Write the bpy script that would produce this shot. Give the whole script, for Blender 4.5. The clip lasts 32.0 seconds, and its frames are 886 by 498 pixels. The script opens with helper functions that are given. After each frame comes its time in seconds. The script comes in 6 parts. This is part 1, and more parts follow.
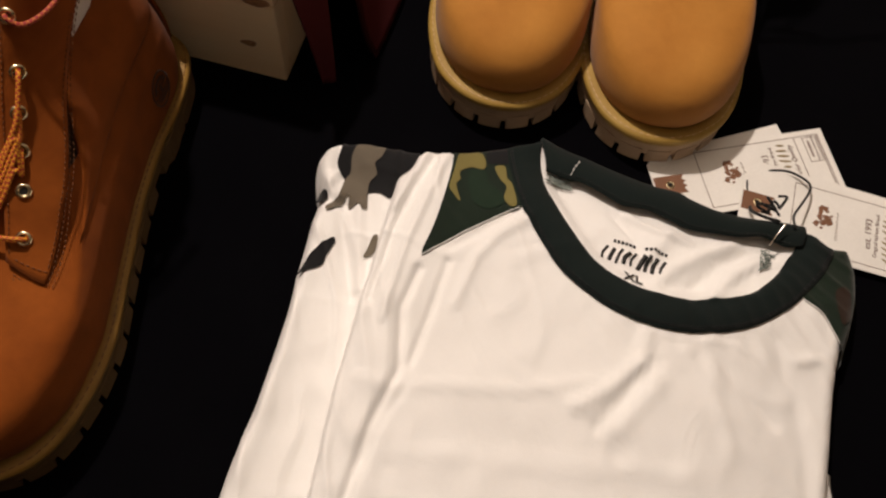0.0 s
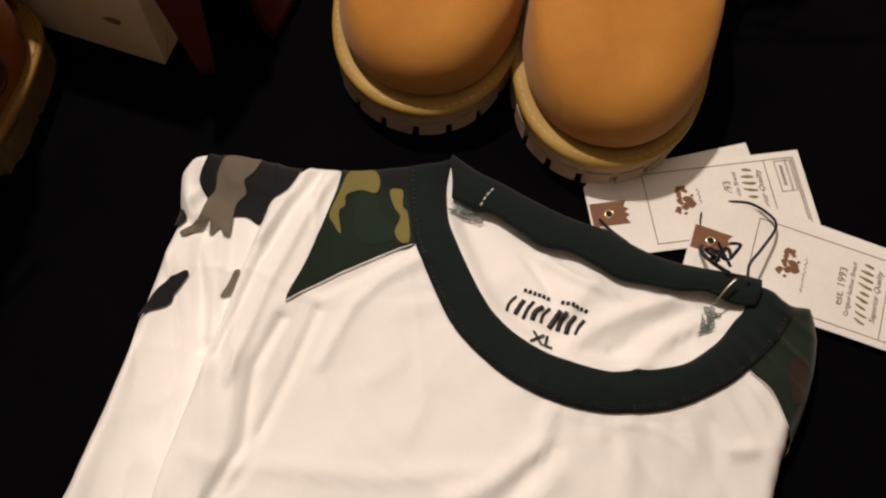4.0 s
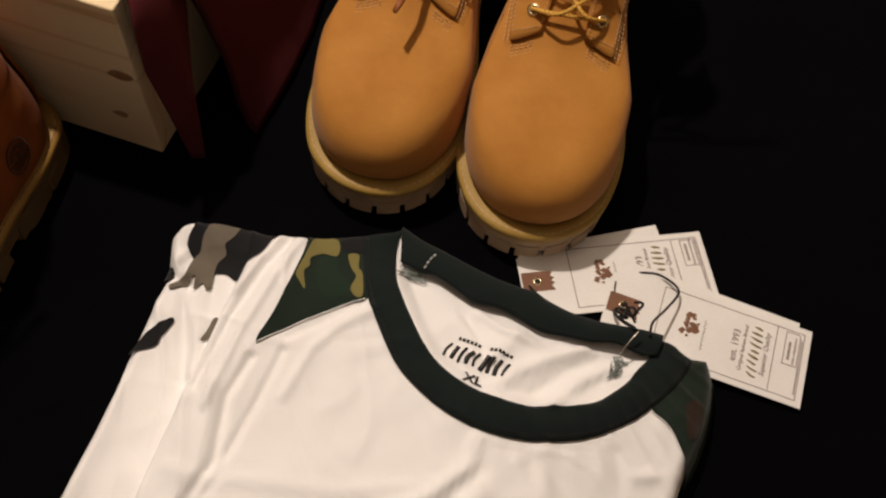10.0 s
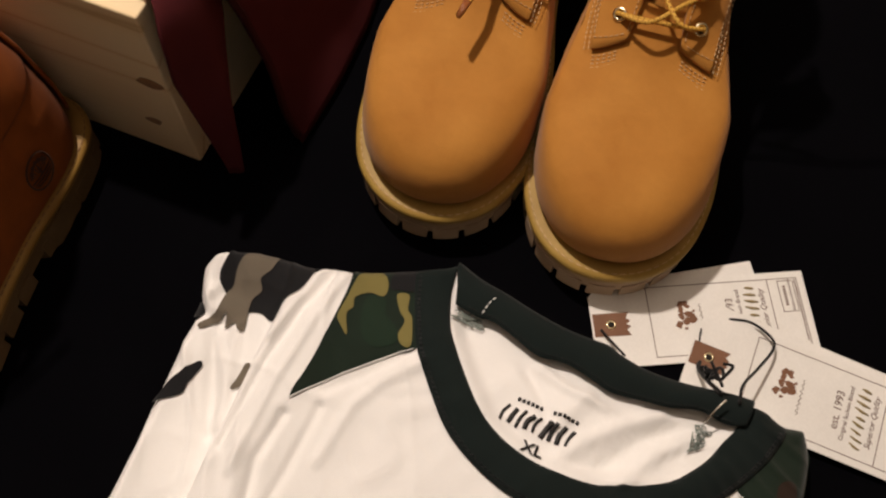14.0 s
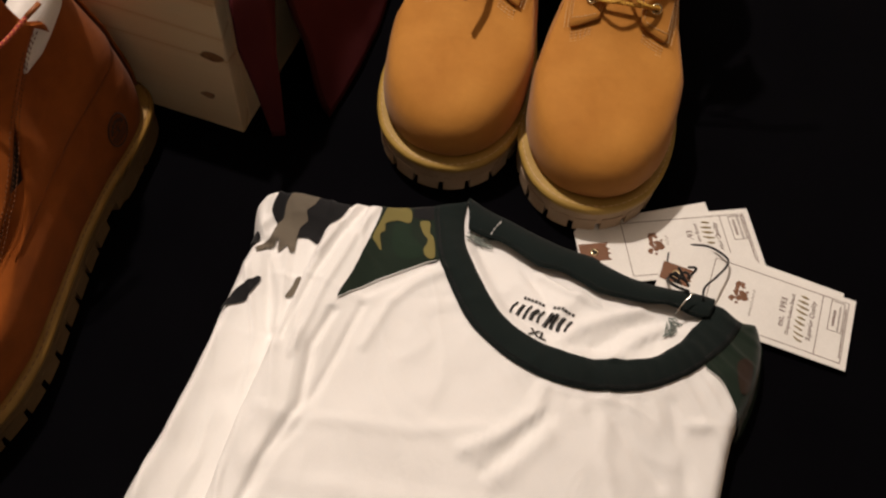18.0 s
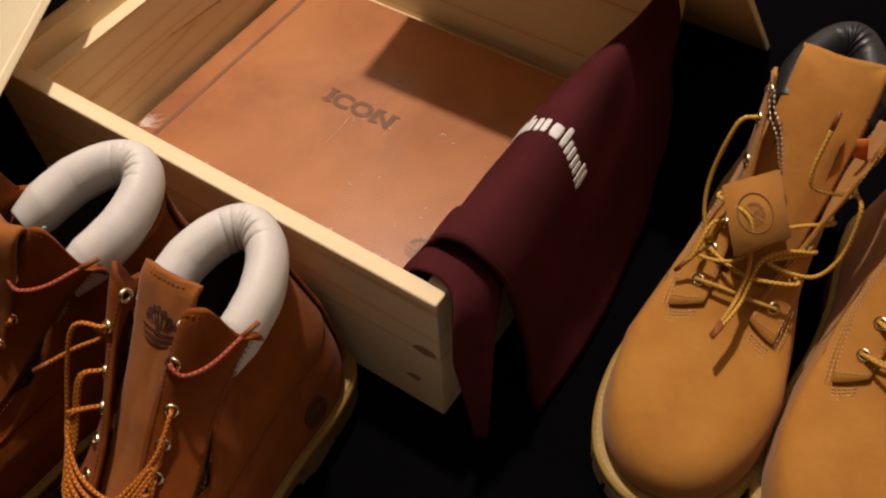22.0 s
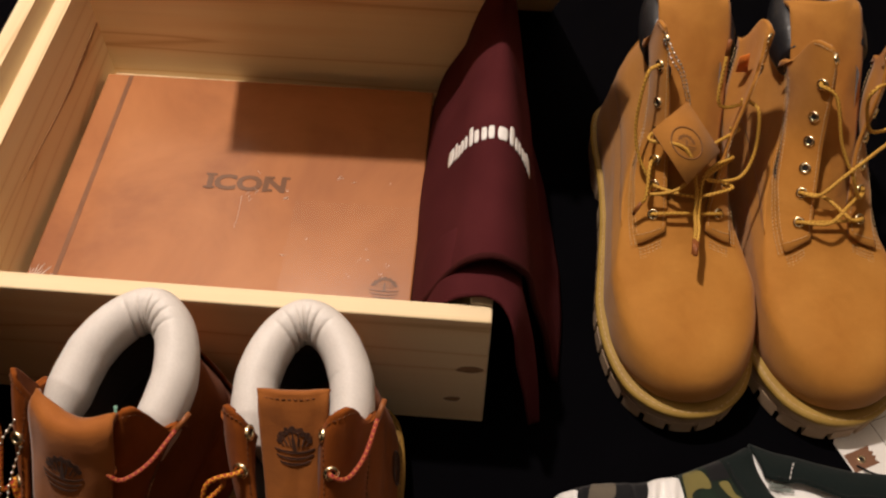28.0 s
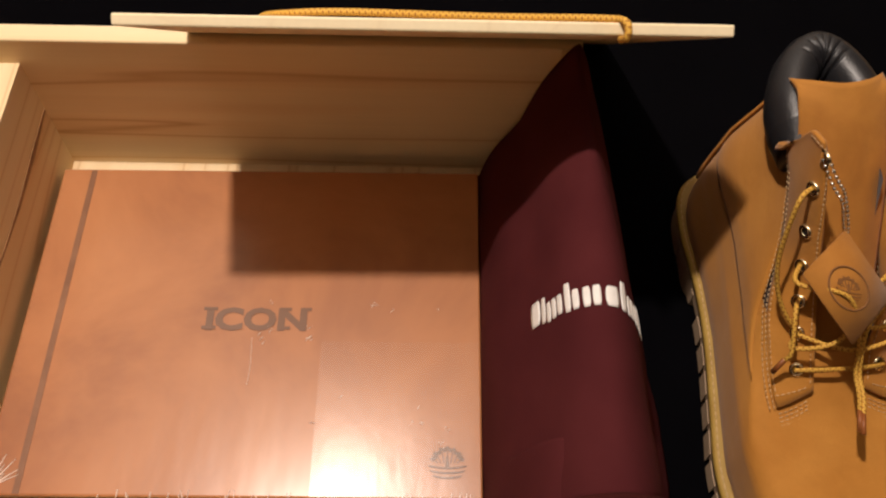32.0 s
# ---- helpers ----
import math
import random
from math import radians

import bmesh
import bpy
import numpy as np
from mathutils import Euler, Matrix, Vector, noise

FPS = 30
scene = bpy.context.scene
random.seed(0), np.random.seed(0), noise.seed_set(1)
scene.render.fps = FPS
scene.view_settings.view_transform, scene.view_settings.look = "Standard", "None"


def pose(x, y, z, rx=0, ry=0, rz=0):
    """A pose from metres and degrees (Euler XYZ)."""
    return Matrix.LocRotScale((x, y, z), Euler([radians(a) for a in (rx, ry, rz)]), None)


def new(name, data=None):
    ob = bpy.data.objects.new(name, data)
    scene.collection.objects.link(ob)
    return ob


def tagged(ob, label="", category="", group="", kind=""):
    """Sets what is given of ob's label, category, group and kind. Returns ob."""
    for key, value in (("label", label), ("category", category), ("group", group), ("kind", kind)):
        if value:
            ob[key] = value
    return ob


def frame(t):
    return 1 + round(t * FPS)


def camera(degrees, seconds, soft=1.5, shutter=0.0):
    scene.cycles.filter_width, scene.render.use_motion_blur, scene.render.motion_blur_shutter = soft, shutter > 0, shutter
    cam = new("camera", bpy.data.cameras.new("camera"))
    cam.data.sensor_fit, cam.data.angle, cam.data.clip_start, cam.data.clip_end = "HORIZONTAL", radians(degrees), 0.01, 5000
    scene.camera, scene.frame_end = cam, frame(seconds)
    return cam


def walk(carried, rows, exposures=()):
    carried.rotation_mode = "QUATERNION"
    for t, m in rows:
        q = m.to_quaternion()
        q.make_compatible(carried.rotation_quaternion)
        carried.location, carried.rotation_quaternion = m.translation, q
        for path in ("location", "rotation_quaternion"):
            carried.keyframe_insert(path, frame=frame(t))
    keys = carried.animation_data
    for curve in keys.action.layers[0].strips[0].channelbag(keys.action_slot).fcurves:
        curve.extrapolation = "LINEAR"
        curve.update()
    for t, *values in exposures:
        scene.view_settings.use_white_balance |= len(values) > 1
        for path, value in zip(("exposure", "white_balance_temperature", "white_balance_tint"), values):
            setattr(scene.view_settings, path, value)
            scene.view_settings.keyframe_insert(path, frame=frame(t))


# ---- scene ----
# ------------------------------------------------------------ camera and its path
cam = camera(51.4, 32.0, soft=2.3)
PATH = [
    (0, 0.1736, -0.3477, 0.5255, 25.77, -2.58, 14.07),
    (0.5, 0.1727, -0.3812, 0.5413, 27.56, -2.52, 11.1),
    (1, 0.1751, -0.3985, 0.5395, 27.43, -2.66, 9.67),
    (1.5, 0.18, -0.3804, 0.536, 26.52, -3.61, 8.82),
    (2, 0.1965, -0.3419, 0.5117, 25.23, -2.71, 8.81),
    (2.5, 0.2078, -0.2863, 0.4915, 22.88, -3.17, 10.65),
    (3, 0.2175, -0.2485, 0.4705, 21.4, -2.58, 13.76),
    (3.5, 0.22, -0.2328, 0.456, 20.25, -2.51, 17.17),
    (4, 0.2215, -0.2376, 0.4678, 21.11, -2.4, 17.1),
    (4.5, 0.2203, -0.2717, 0.4869, 23.37, -1.85, 15.36),
    (6.5, 0.2135, -0.3852, 0.5339, 28.87, -3.13, 14.95),
    (7, 0.2219, -0.4039, 0.5395, 29.48, -3.89, 14.53),
    (7.5, 0.2263, -0.4255, 0.5432, 30.5, -5.36, 13.6),
    (8, 0.2173, -0.4213, 0.553, 30.4, -5.07, 13.18),
    (8.5, 0.2262, -0.4036, 0.5561, 30.84, -5.14, 13.01),
    (9, 0.2427, -0.3744, 0.5545, 30.96, -5.05, 13.29),
    (9.5, 0.2562, -0.3309, 0.5439, 30.42, -4.51, 14.69),
    (10, 0.2605, -0.2969, 0.5308, 28.87, -3.49, 17.46),
    (10.5, 0.2627, -0.2752, 0.5259, 28.29, -2.11, 18.52),
    (11, 0.2618, -0.2609, 0.5255, 28.04, -1.01, 19.61),
    (11.5, 0.2619, -0.2502, 0.5231, 27.85, -0.54, 19.78),
    (12, 0.26, -0.2346, 0.5207, 27.56, -0.13, 19.76),
    (12.5, 0.2543, -0.224, 0.5102, 27.32, -0.01, 20.29),
    (13, 0.2431, -0.2128, 0.4995, 26.13, 0.17, 21.52),
    (13.5, 0.2385, -0.2139, 0.4946, 25.11, -0.03, 22.02),
    (14, 0.2416, -0.2174, 0.4983, 24.86, -0.42, 21.16),
    (14.5, 0.2431, -0.2316, 0.504, 25.69, -0.57, 19.62),
    (15, 0.2494, -0.2533, 0.5118, 26.38, -0.67, 17.7),
    (15.5, 0.2526, -0.2798, 0.5153, 26.86, -0.98, 15.99),
    (17.5, 0.2555, -0.3456, 0.5413, 29.7, -3.17, 19.08),
    (18, 0.2521, -0.3575, 0.5457, 30.68, -2.32, 18.66),
    (18.5, 0.2479, -0.3598, 0.5502, 31.41, -1.78, 17.85),
    (19, 0.2451, -0.3587, 0.555, 31.2, -2.31, 17.28),
    (19.5, 0.2393, -0.3502, 0.5624, 32.32, -2.68, 18.03),
    (20, 0.228, -0.3304, 0.5658, 33.61, -2.08, 19.52),
    (20.5, 0.2165, -0.302, 0.5676, 34.34, -0.68, 22.2),
    (21, 0.2037, -0.2637, 0.5687, 35.03, 0.57, 24.85),
    (21.5, 0.1902, -0.2322, 0.5659, 35.35, 1.42, 28.45),
    (22, 0.1696, -0.2259, 0.5762, 36.32, 2.12, 32.76),
    (22.5, 0.1022, -0.2226, 0.5815, 37, 1.51, 31.27),
    (23, 0.0128, -0.2058, 0.5634, 34.47, -0.41, 23.12),
    (23.5, -0.0414, -0.1996, 0.5595, 32.15, -1.65, 16.66),
    (24, -0.0627, -0.2075, 0.5624, 31.57, -2.07, 12.22),
    (24.5, -0.071, -0.2273, 0.5546, 30.52, -0.8, 12.15),
    (26.5, 0.0727, -0.3194, 0.6065, 36.81, 1.76, 20.49),
    (27, 0.0803, -0.3069, 0.612, 37.81, 1.37, 16.35),
    (27.5, 0.0348, -0.2982, 0.6148, 37.15, 0.82, 9.24),
    (28, -0.0149, -0.2924, 0.6142, 36, -0.47, 3.64),
    (28.5, -0.0627, -0.3042, 0.6085, 36.12, -1.68, 0.19),
    (29, -0.1102, -0.3167, 0.6055, 36.29, -1.97, -1.01),
    (29.5, -0.1403, -0.3141, 0.5999, 35.85, -3.3, -0.44),
    (30, -0.1625, -0.2956, 0.5968, 35.59, -4.23, 3.33),
    (30.5, -0.1434, -0.2436, 0.5879, 34.86, -3.5, 3.99),
    (31, -0.1082, -0.1709, 0.576, 33.02, -1, 1.35),
    (31.5, -0.1007, -0.1144, 0.5676, 31.26, -0.63, 0.86),
    (32, -0.0869, -0.0823, 0.5675, 31.03, -0.5, -0.09),
]
walk(cam, [(t, pose(*p)) for t, *p in PATH], [(0, 0.0), (9.0, 0.0), (10.0, -0.06), (11.0, -0.12), (12.0, -0.12), (13.0, 0.0), (19.0, 0.0), (20.0, -0.1), (21.0, -0.2), (22.0, -0.08), (23.0, 0.0), (32, 0.0)])

# ------------------------------------------------------------ world and lamp
world = bpy.data.worlds.new("dim_room")
world.use_nodes = True
world.node_tree.nodes["Background"].inputs[0].default_value = (1.0, 0.82, 0.62, 1)
world.node_tree.nodes["Background"].inputs[1].default_value = 0.003
scene.world = world

LAMP = Vector((-0.337, 0.326, 1.46))
bulb = bpy.data.lights.new("ceiling_bulb", "POINT")
bulb.energy, bulb.shadow_soft_size, bulb.color = 79.0, 0.028, (1.0, 0.852, 0.745)
bulb_ob = new("ceiling_bulb", bulb)
bulb_ob.location = LAMP


# ------------------------------------------------------------ materials
def material(name, rough=0.6, metal=0.0, spec=0.5):
    m = bpy.data.materials.new(name)
    m.use_nodes = True
    b = m.node_tree.nodes["Principled BSDF"]
    b.inputs["Roughness"].default_value, b.inputs["Metallic"].default_value = rough, metal
    b.inputs["Specular IOR Level"].default_value = spec
    return m, m.node_tree, b


def add(nt, kind, **values):
    n = nt.nodes.new(kind)
    for key, value in values.items():
        if key in n.inputs:
            n.inputs[key].default_value = value
    return n


def coords(nt, scale=(1, 1, 1), rot=(0, 0, 0), uv=False):
    tc = nt.nodes.new("ShaderNodeTexCoord")
    mp = nt.nodes.new("ShaderNodeMapping")
    mp.inputs["Scale"].default_value = scale
    mp.inputs["Rotation"].default_value = [radians(a) for a in rot]
    nt.links.new(tc.outputs["UV" if uv else "Object"], mp.inputs[0])
    return mp.outputs[0]


def ramp(nt, fac, stops):
    r = nt.nodes.new("ShaderNodeValToRGB")
    while len(r.color_ramp.elements) < len(stops):
        r.color_ramp.elements.new(0.5)
    for e, (p, c) in zip(r.color_ramp.elements, stops):
        e.position, e.color = p, (*c, 1)
    nt.links.new(fac, r.inputs[0])
    return r.outputs[0]


def noise_tex(nt, vec, scale, detail=4.0, rough=0.55, distortion=0.0):
    n = add(nt, "ShaderNodeTexNoise", Scale=scale, Detail=detail, Roughness=rough, Distortion=distortion)
    nt.links.new(vec, n.inputs["Vector"])
    return n.outputs[0]


def mixed(nt, a, b, fac, mode="MIX"):
    n = nt.nodes.new("ShaderNodeMix")
    n.data_type, n.blend_type = "RGBA", mode
    for value, socket in ((fac, n.inputs[0]), (a, n.inputs[6]), (b, n.inputs[7])):
        if isinstance(value, (int, float)):
            socket.default_value = value
        elif isinstance(value, tuple):
            socket.default_value = (*value, 1)
        else:
            nt.links.new(value, socket)
    return n.outputs[2]


def bump(nt, b, height, strength, distance=0.001, after=None):
    n = add(nt, "ShaderNodeBump", Strength=strength, Distance=distance)
    nt.links.new(height, n.inputs["Height"])
    if after:
        nt.links.new(after, n.inputs["Normal"])
    nt.links.new(n.outputs[0], b.inputs["Normal"])
    return n.outputs[0]


def grainy(name, dark, light, scale=60, rough=0.8, fine=900, strength=0.3, dist=0.0006, spec=0.3, sheen=0.0, mid=None):
    """A plain material with two scales of variation: broad blotches and a fine grain."""
    m, nt, b = material(name, rough, spec=spec)
    v = coords(nt)
    broad = noise_tex(nt, v, scale, 5)
    stops = [(0.3, dark), (0.72, light)] if mid is None else [(0.25, dark), (0.5, mid), (0.75, light)]
    col = ramp(nt, broad, stops)
    f = noise_tex(nt, v, fine, 3)
    col = mixed(nt, col, mixed(nt, (0.75, 0.75, 0.75), (1.2, 1.2, 1.2), f), 0.35, "MULTIPLY")
    nt.links.new(col, b.inputs["Base Color"])
    bump(nt, b, f, strength, dist)
    if sheen:
        b.inputs["Sheen Weight"].default_value = sheen
        b.inputs["Sheen Roughness"].default_value = 0.5
    return m


def wood(name, axis, tint=(1, 1, 1), rough=0.5, scale=1.0, contrast=1.0):
    """Pine: a few long wavering growth lines along the axis, fine fibre, faint blotches."""
    m, nt, b = material(name, rough, spec=0.12)
    st = [17 * scale] * 3
    st["xyz".index(axis)] = 0.75 * scale
    w = noise_tex(nt, coords(nt, tuple(st)), 1.0, 2, 0.45, 0.25)
    mul = add(nt, "ShaderNodeMath")
    mul.operation = "MULTIPLY"
    mul.inputs[1].default_value = 7.0
    nt.links.new(w, mul.inputs[0])
    lines = add(nt, "ShaderNodeMath")
    lines.operation = "PINGPONG"
    lines.inputs[1].default_value = 0.5
    nt.links.new(mul.outputs[0], lines.inputs[0])
    a, c, d = (tuple(k * t for k, t in zip(q, tint)) for q in ((0.86, 0.73, 0.48), (0.80, 0.62, 0.36), (0.54, 0.31, 0.12)))
    late = tuple(x + (y - x) * contrast for x, y in zip(a, d))
    soft_line = tuple(x + (y - x) * contrast for x, y in zip(a, c))
    col = ramp(nt, lines.outputs[0], [(0.0, late), (0.07, soft_line), (0.34, a)])
    f3 = [520 * scale] * 3
    f3["xyz".index(axis)] = 9 * scale
    fib = noise_tex(nt, coords(nt, tuple(f3)), 1.0, 2)
    col = mixed(nt, col, mixed(nt, (0.84, 0.81, 0.77), (1.1, 1.1, 1.1), fib), 0.35, "MULTIPLY")
    blot = noise_tex(nt, coords(nt), 9.0, 4)
    col = mixed(nt, col, mixed(nt, (0.84, 0.78, 0.70), (1.08, 1.08, 1.08), blot), 0.55, "MULTIPLY")
    nt.links.new(col, b.inputs["Base Color"])
    bump(nt, b, fib, 0.12, 0.0005)
    return m


def leather(name, dark, light, rough=0.78, wrinkle=0.25):
    """Nubuck: soft blotches, scuffs and a fine nap."""
    m, nt, b = material(name, rough, spec=0.25)
    v = coords(nt)
    broad = noise_tex(nt, v, 26, 6, 0.6, 0.3)
    col = ramp(nt, broad, [(0.28, dark), (0.70, light)])
    scuff = noise_tex(nt, coords(nt, (1, 1, 2.5)), 110, 6, 0.7)
    col = mixed(nt, col, mixed(nt, (0.72, 0.68, 0.62), (1.18, 1.18, 1.18), scuff), 0.38, "MULTIPLY")
    nt.links.new(col, b.inputs["Base Color"])
    nap = noise_tex(nt, v, 1500, 2)
    one = bump(nt, b, scuff, wrinkle, 0.0012)
    bump(nt, b, nap, 0.25, 0.0003, one)
    b.inputs["Sheen Weight"].default_value = 0.12
    return m


def fabric(name, color, second, weave=1400, rough=0.9, strength=0.3, sheen=0.15, blot=14):
    """Woven or knitted cloth with soft unevenness."""
    m, nt, b = material(name, rough, spec=0.2)
    v = coords(nt)
    broad = noise_tex(nt, v, blot, 5)
    col = ramp(nt, broad, [(0.3, second), (0.7, color)])
    knit = noise_tex(nt, coords(nt, (1, 2.2, 1)), weave, 2)
    col = mixed(nt, col, mixed(nt, (0.8, 0.8, 0.8), (1.15, 1.15, 1.15), knit), 0.3, "MULTIPLY")
    nt.links.new(col, b.inputs["Base Color"])
    bump(nt, b, knit, strength, 0.0004)
    b.inputs["Sheen Weight"].default_value = sheen
    return m


def lace_material(name, a, c, t0=0.30, t1=0.50):
    """A round braided lace: slanting two-colour flecks along its length."""
    m, nt, b = material(name, 0.65, spec=0.3)
    uv = nt.nodes.new("ShaderNodeUVMap")
    sep = nt.nodes.new("ShaderNodeSeparateXYZ")
    nt.links.new(uv.outputs[0], sep.inputs[0])
    sums = []
    for k in (1.0, -1.0):
        ml = add(nt, "ShaderNodeMath")
        ml.operation = "MULTIPLY_ADD"
        nt.links.new(sep.outputs[1], ml.inputs[0])
        ml.inputs[1].default_value = k
        sc = add(nt, "ShaderNodeMath")
        sc.operation = "MULTIPLY"
        sc.inputs[1].default_value = 330.0
        nt.links.new(sep.outputs[0], sc.inputs[0])
        nt.links.new(sc.outputs[0], ml.inputs[2])
        fr = add(nt, "ShaderNodeMath")
        fr.operation = "FRACT"
        nt.links.new(ml.outputs[0], fr.inputs[0])
        sums.append(fr.outputs[0])
    mx = add(nt, "ShaderNodeMath")
    mx.operation = "MULTIPLY"
    nt.links.new(sums[0], mx.inputs[0])
    nt.links.new(sums[1], mx.inputs[1])
    col = ramp(nt, mx.outputs[0], [(t0, a), (t1, c)])
    nt.links.new(col, b.inputs["Base Color"])
    bump(nt, b, mx.outputs[0], 0.6, 0.0008)
    return m


M_CLOTH = fabric("black_cloth", (0.0017, 0.0016, 0.0024), (0.0012, 0.0011, 0.0018), 1600, 1.0, 0.4, 0.0)
M_CLOTH.node_tree.nodes["Principled BSDF"].inputs["Specular IOR Level"].default_value = 0.04
M_FLOOR = wood("floor_wood", "y", (0.76, 0.56, 0.34), 0.45, 0.5, 0.3)
M_WALL = grainy("wall_paint", (0.062, 0.054, 0.045), (0.080, 0.070, 0.058), 3, 0.9, 400)
M_CEILING = grainy("ceiling_paint", (0.60, 0.57, 0.53), (0.66, 0.63, 0.58), 3, 0.9, 400)
M_PINE_X = wood("pine_along", "x", (0.99, 0.96, 0.96), 0.75, 1.0, 0.65)
M_PINE_Y = wood("pine_across", "y", (0.99, 0.96, 0.96), 0.75, 1.0, 0.5)
M_PINE_LID = wood("pine_lid", "y", (1.0, 1.03, 1.08), 0.5, 0.6, 0.12)
M_KNOT = grainy("pine_knot", (0.22, 0.11, 0.05), (0.40, 0.23, 0.11), 220, 0.6)
M_BURN = grainy("burnt_print", (0.05, 0.022, 0.012), (0.085, 0.038, 0.02), 200, 0.7)
M_WHEAT = leather("wheat_nubuck", (0.39, 0.156, 0.021), (0.49, 0.217, 0.038))
M_WHEAT_IN = leather("wheat_suede", (0.32, 0.125, 0.018), (0.41, 0.178, 0.030))
M_RUST = leather("rust_nubuck", (0.185, 0.045, 0.006), (0.285, 0.076, 0.011))
M_RUST.node_tree.nodes["Principled BSDF"].inputs["Specular IOR Level"].default_value = 0.08
M_RUST.node_tree.nodes["Principled BSDF"].inputs["Sheen Weight"].default_value = 0.04
M_RUST_IN = leather("rust_tongue", (0.265, 0.080, 0.012), (0.37, 0.122, 0.020))
M_RUST_EDGE = leather("rust_suede_edge", (0.17, 0.05, 0.014), (0.24, 0.08, 0.02))
M_WHEAT_EDGE = leather("wheat_cut_edge", (0.32, 0.14, 0.035), (0.40, 0.19, 0.05))
M_COLLAR_W = grainy("white_collar_leather", (0.66, 0.62, 0.575), (0.74, 0.695, 0.65), 40, 0.5, 700, 0.25, 0.0008, 0.4)
M_COLLAR_B = grainy("black_collar_leather", (0.010, 0.010, 0.012), (0.016, 0.016, 0.018), 50, 0.38, 700, 0.3, 0.0008, 0.5)
M_SOLE = grainy("gum_outsole", (0.36, 0.25, 0.16), (0.45, 0.33, 0.22), 60, 0.5, 500, 0.2)
M_WELT = grainy("yellow_welt", (0.33, 0.20, 0.042), (0.42, 0.27, 0.065), 50, 0.5, 600, 0.25)
M_SOLE_D = grainy("brown_outsole", (0.14, 0.085, 0.038), (0.19, 0.12, 0.055), 60, 0.55, 500, 0.2)
M_WELT_D = grainy("tan_welt", (0.25, 0.135, 0.026), (0.33, 0.19, 0.045), 50, 0.5, 600, 0.25)
M_LINING = fabric("dark_lining", (0.060, 0.040, 0.034), (0.040, 0.027, 0.024))
M_STITCH = grainy("stitch_thread", (0.54, 0.36, 0.18), (0.64, 0.45, 0.25), 300, 0.7)
M_STITCH_D = grainy("dark_stitch", (0.11, 0.04, 0.012), (0.16, 0.06, 0.02), 300, 0.7)
M_LACE = lace_material("yellow_lace", (0.64, 0.37, 0.060), (0.30, 0.10, 0.014))
M_LACE_R = lace_material("red_yellow_lace", (0.74, 0.36, 0.022), (0.38, 0.045, 0.02), 0.06, 0.20)
M_LACE_END = lace_material("red_lace_end", (0.55, 0.20, 0.04), (0.30, 0.03, 0.03), 0.02, 0.14)
M_BRASS = material("brass_eyelet", 0.25, 1.0)[0]
M_BRASS.node_tree.nodes["Principled BSDF"].inputs["Base Color"].default_value = (0.78, 0.66, 0.42, 1)
M_STEEL = material("chain_steel", 0.22, 1.0)[0]
M_STEEL.node_tree.nodes["Principled BSDF"].inputs["Base Color"].default_value = (0.78, 0.74, 0.66, 1)
M_HOLE = material("eyelet_hole", 0.9)[0]
M_HOLE.node_tree.nodes["Principled BSDF"].inputs["Base Color"].default_value = (0.01, 0.007, 0.005, 1)
M_MARK_W = leather("stamped_wheat", (0.17, 0.070, 0.018), (0.22, 0.095, 0.027))
M_MARK_R = leather("stamped_rust", (0.050, 0.017, 0.007), (0.08, 0.027, 0.010))
M_MAROON = fabric("maroon_cotton", (0.080, 0.0165, 0.0185), (0.056, 0.0105, 0.0125), 1300, 0.95, 0.35, 0.0)
M_MAROON_D = fabric("maroon_hem", (0.05, 0.011, 0.010), (0.035, 0.008, 0.008), 1300, 1.0, 0.3, 0.0)
for m_soft in (M_MAROON, M_MAROON_D):
    m_soft.node_tree.nodes["Principled BSDF"].inputs["Specular IOR Level"].default_value = 0.06
M_PRINT_W = grainy("white_print", (0.72, 0.70, 0.67), (0.80, 0.78, 0.75), 200, 0.7)
M_SHIRT = fabric("white_jersey", (0.87, 0.86, 0.84), (0.83, 0.815, 0.79), 1500, 0.92, 0.25, 0.1)
crumple = noise_tex(M_SHIRT.node_tree, coords(M_SHIRT.node_tree, (1, 0.6, 1)), 48, 5, 0.55, 0.8)
M_SHIRT_B = M_SHIRT.node_tree.nodes["Principled BSDF"]
bump(M_SHIRT.node_tree, M_SHIRT_B, crumple, 0.22, 0.004, M_SHIRT_B.inputs["Normal"].links[0].from_socket)
M_RIB = fabric("dark_green_rib", (0.0075, 0.013, 0.012), (0.005, 0.009, 0.0085), 1500, 0.95, 0.5, 0.05)
M_CAMO_G = fabric("camo_green", (0.010, 0.020, 0.012), (0.007, 0.013, 0.008))
M_CAMO_O = fabric("camo_olive", (0.20, 0.17, 0.055), (0.15, 0.125, 0.04))
M_CAMO_B = fabric("camo_black", (0.010, 0.010, 0.011), (0.007, 0.007, 0.008))
M_CAMO_T = fabric("camo_grey", (0.16, 0.135, 0.10), (0.12, 0.10, 0.075))
M_INK = material("black_ink", 0.6)[0]
M_INK.node_tree.nodes["Principled BSDF"].inputs["Base Color"].default_value = (0.012, 0.011, 0.010, 1)
M_INK_G = material("gold_ink", 0.5)[0]
M_INK_G.node_tree.nodes["Principled BSDF"].inputs["Base Color"].default_value = (0.28, 0.21, 0.08, 1)
M_INK_B = material("brown_ink", 0.6)[0]
M_INK_B.node_tree.nodes["Principled BSDF"].inputs["Base Color"].default_value = (0.10, 0.045, 0.025, 1)
M_CARD = grainy("white_card", (0.76, 0.74, 0.70), (0.82, 0.80, 0.76), 30, 0.55, 900, 0.1)
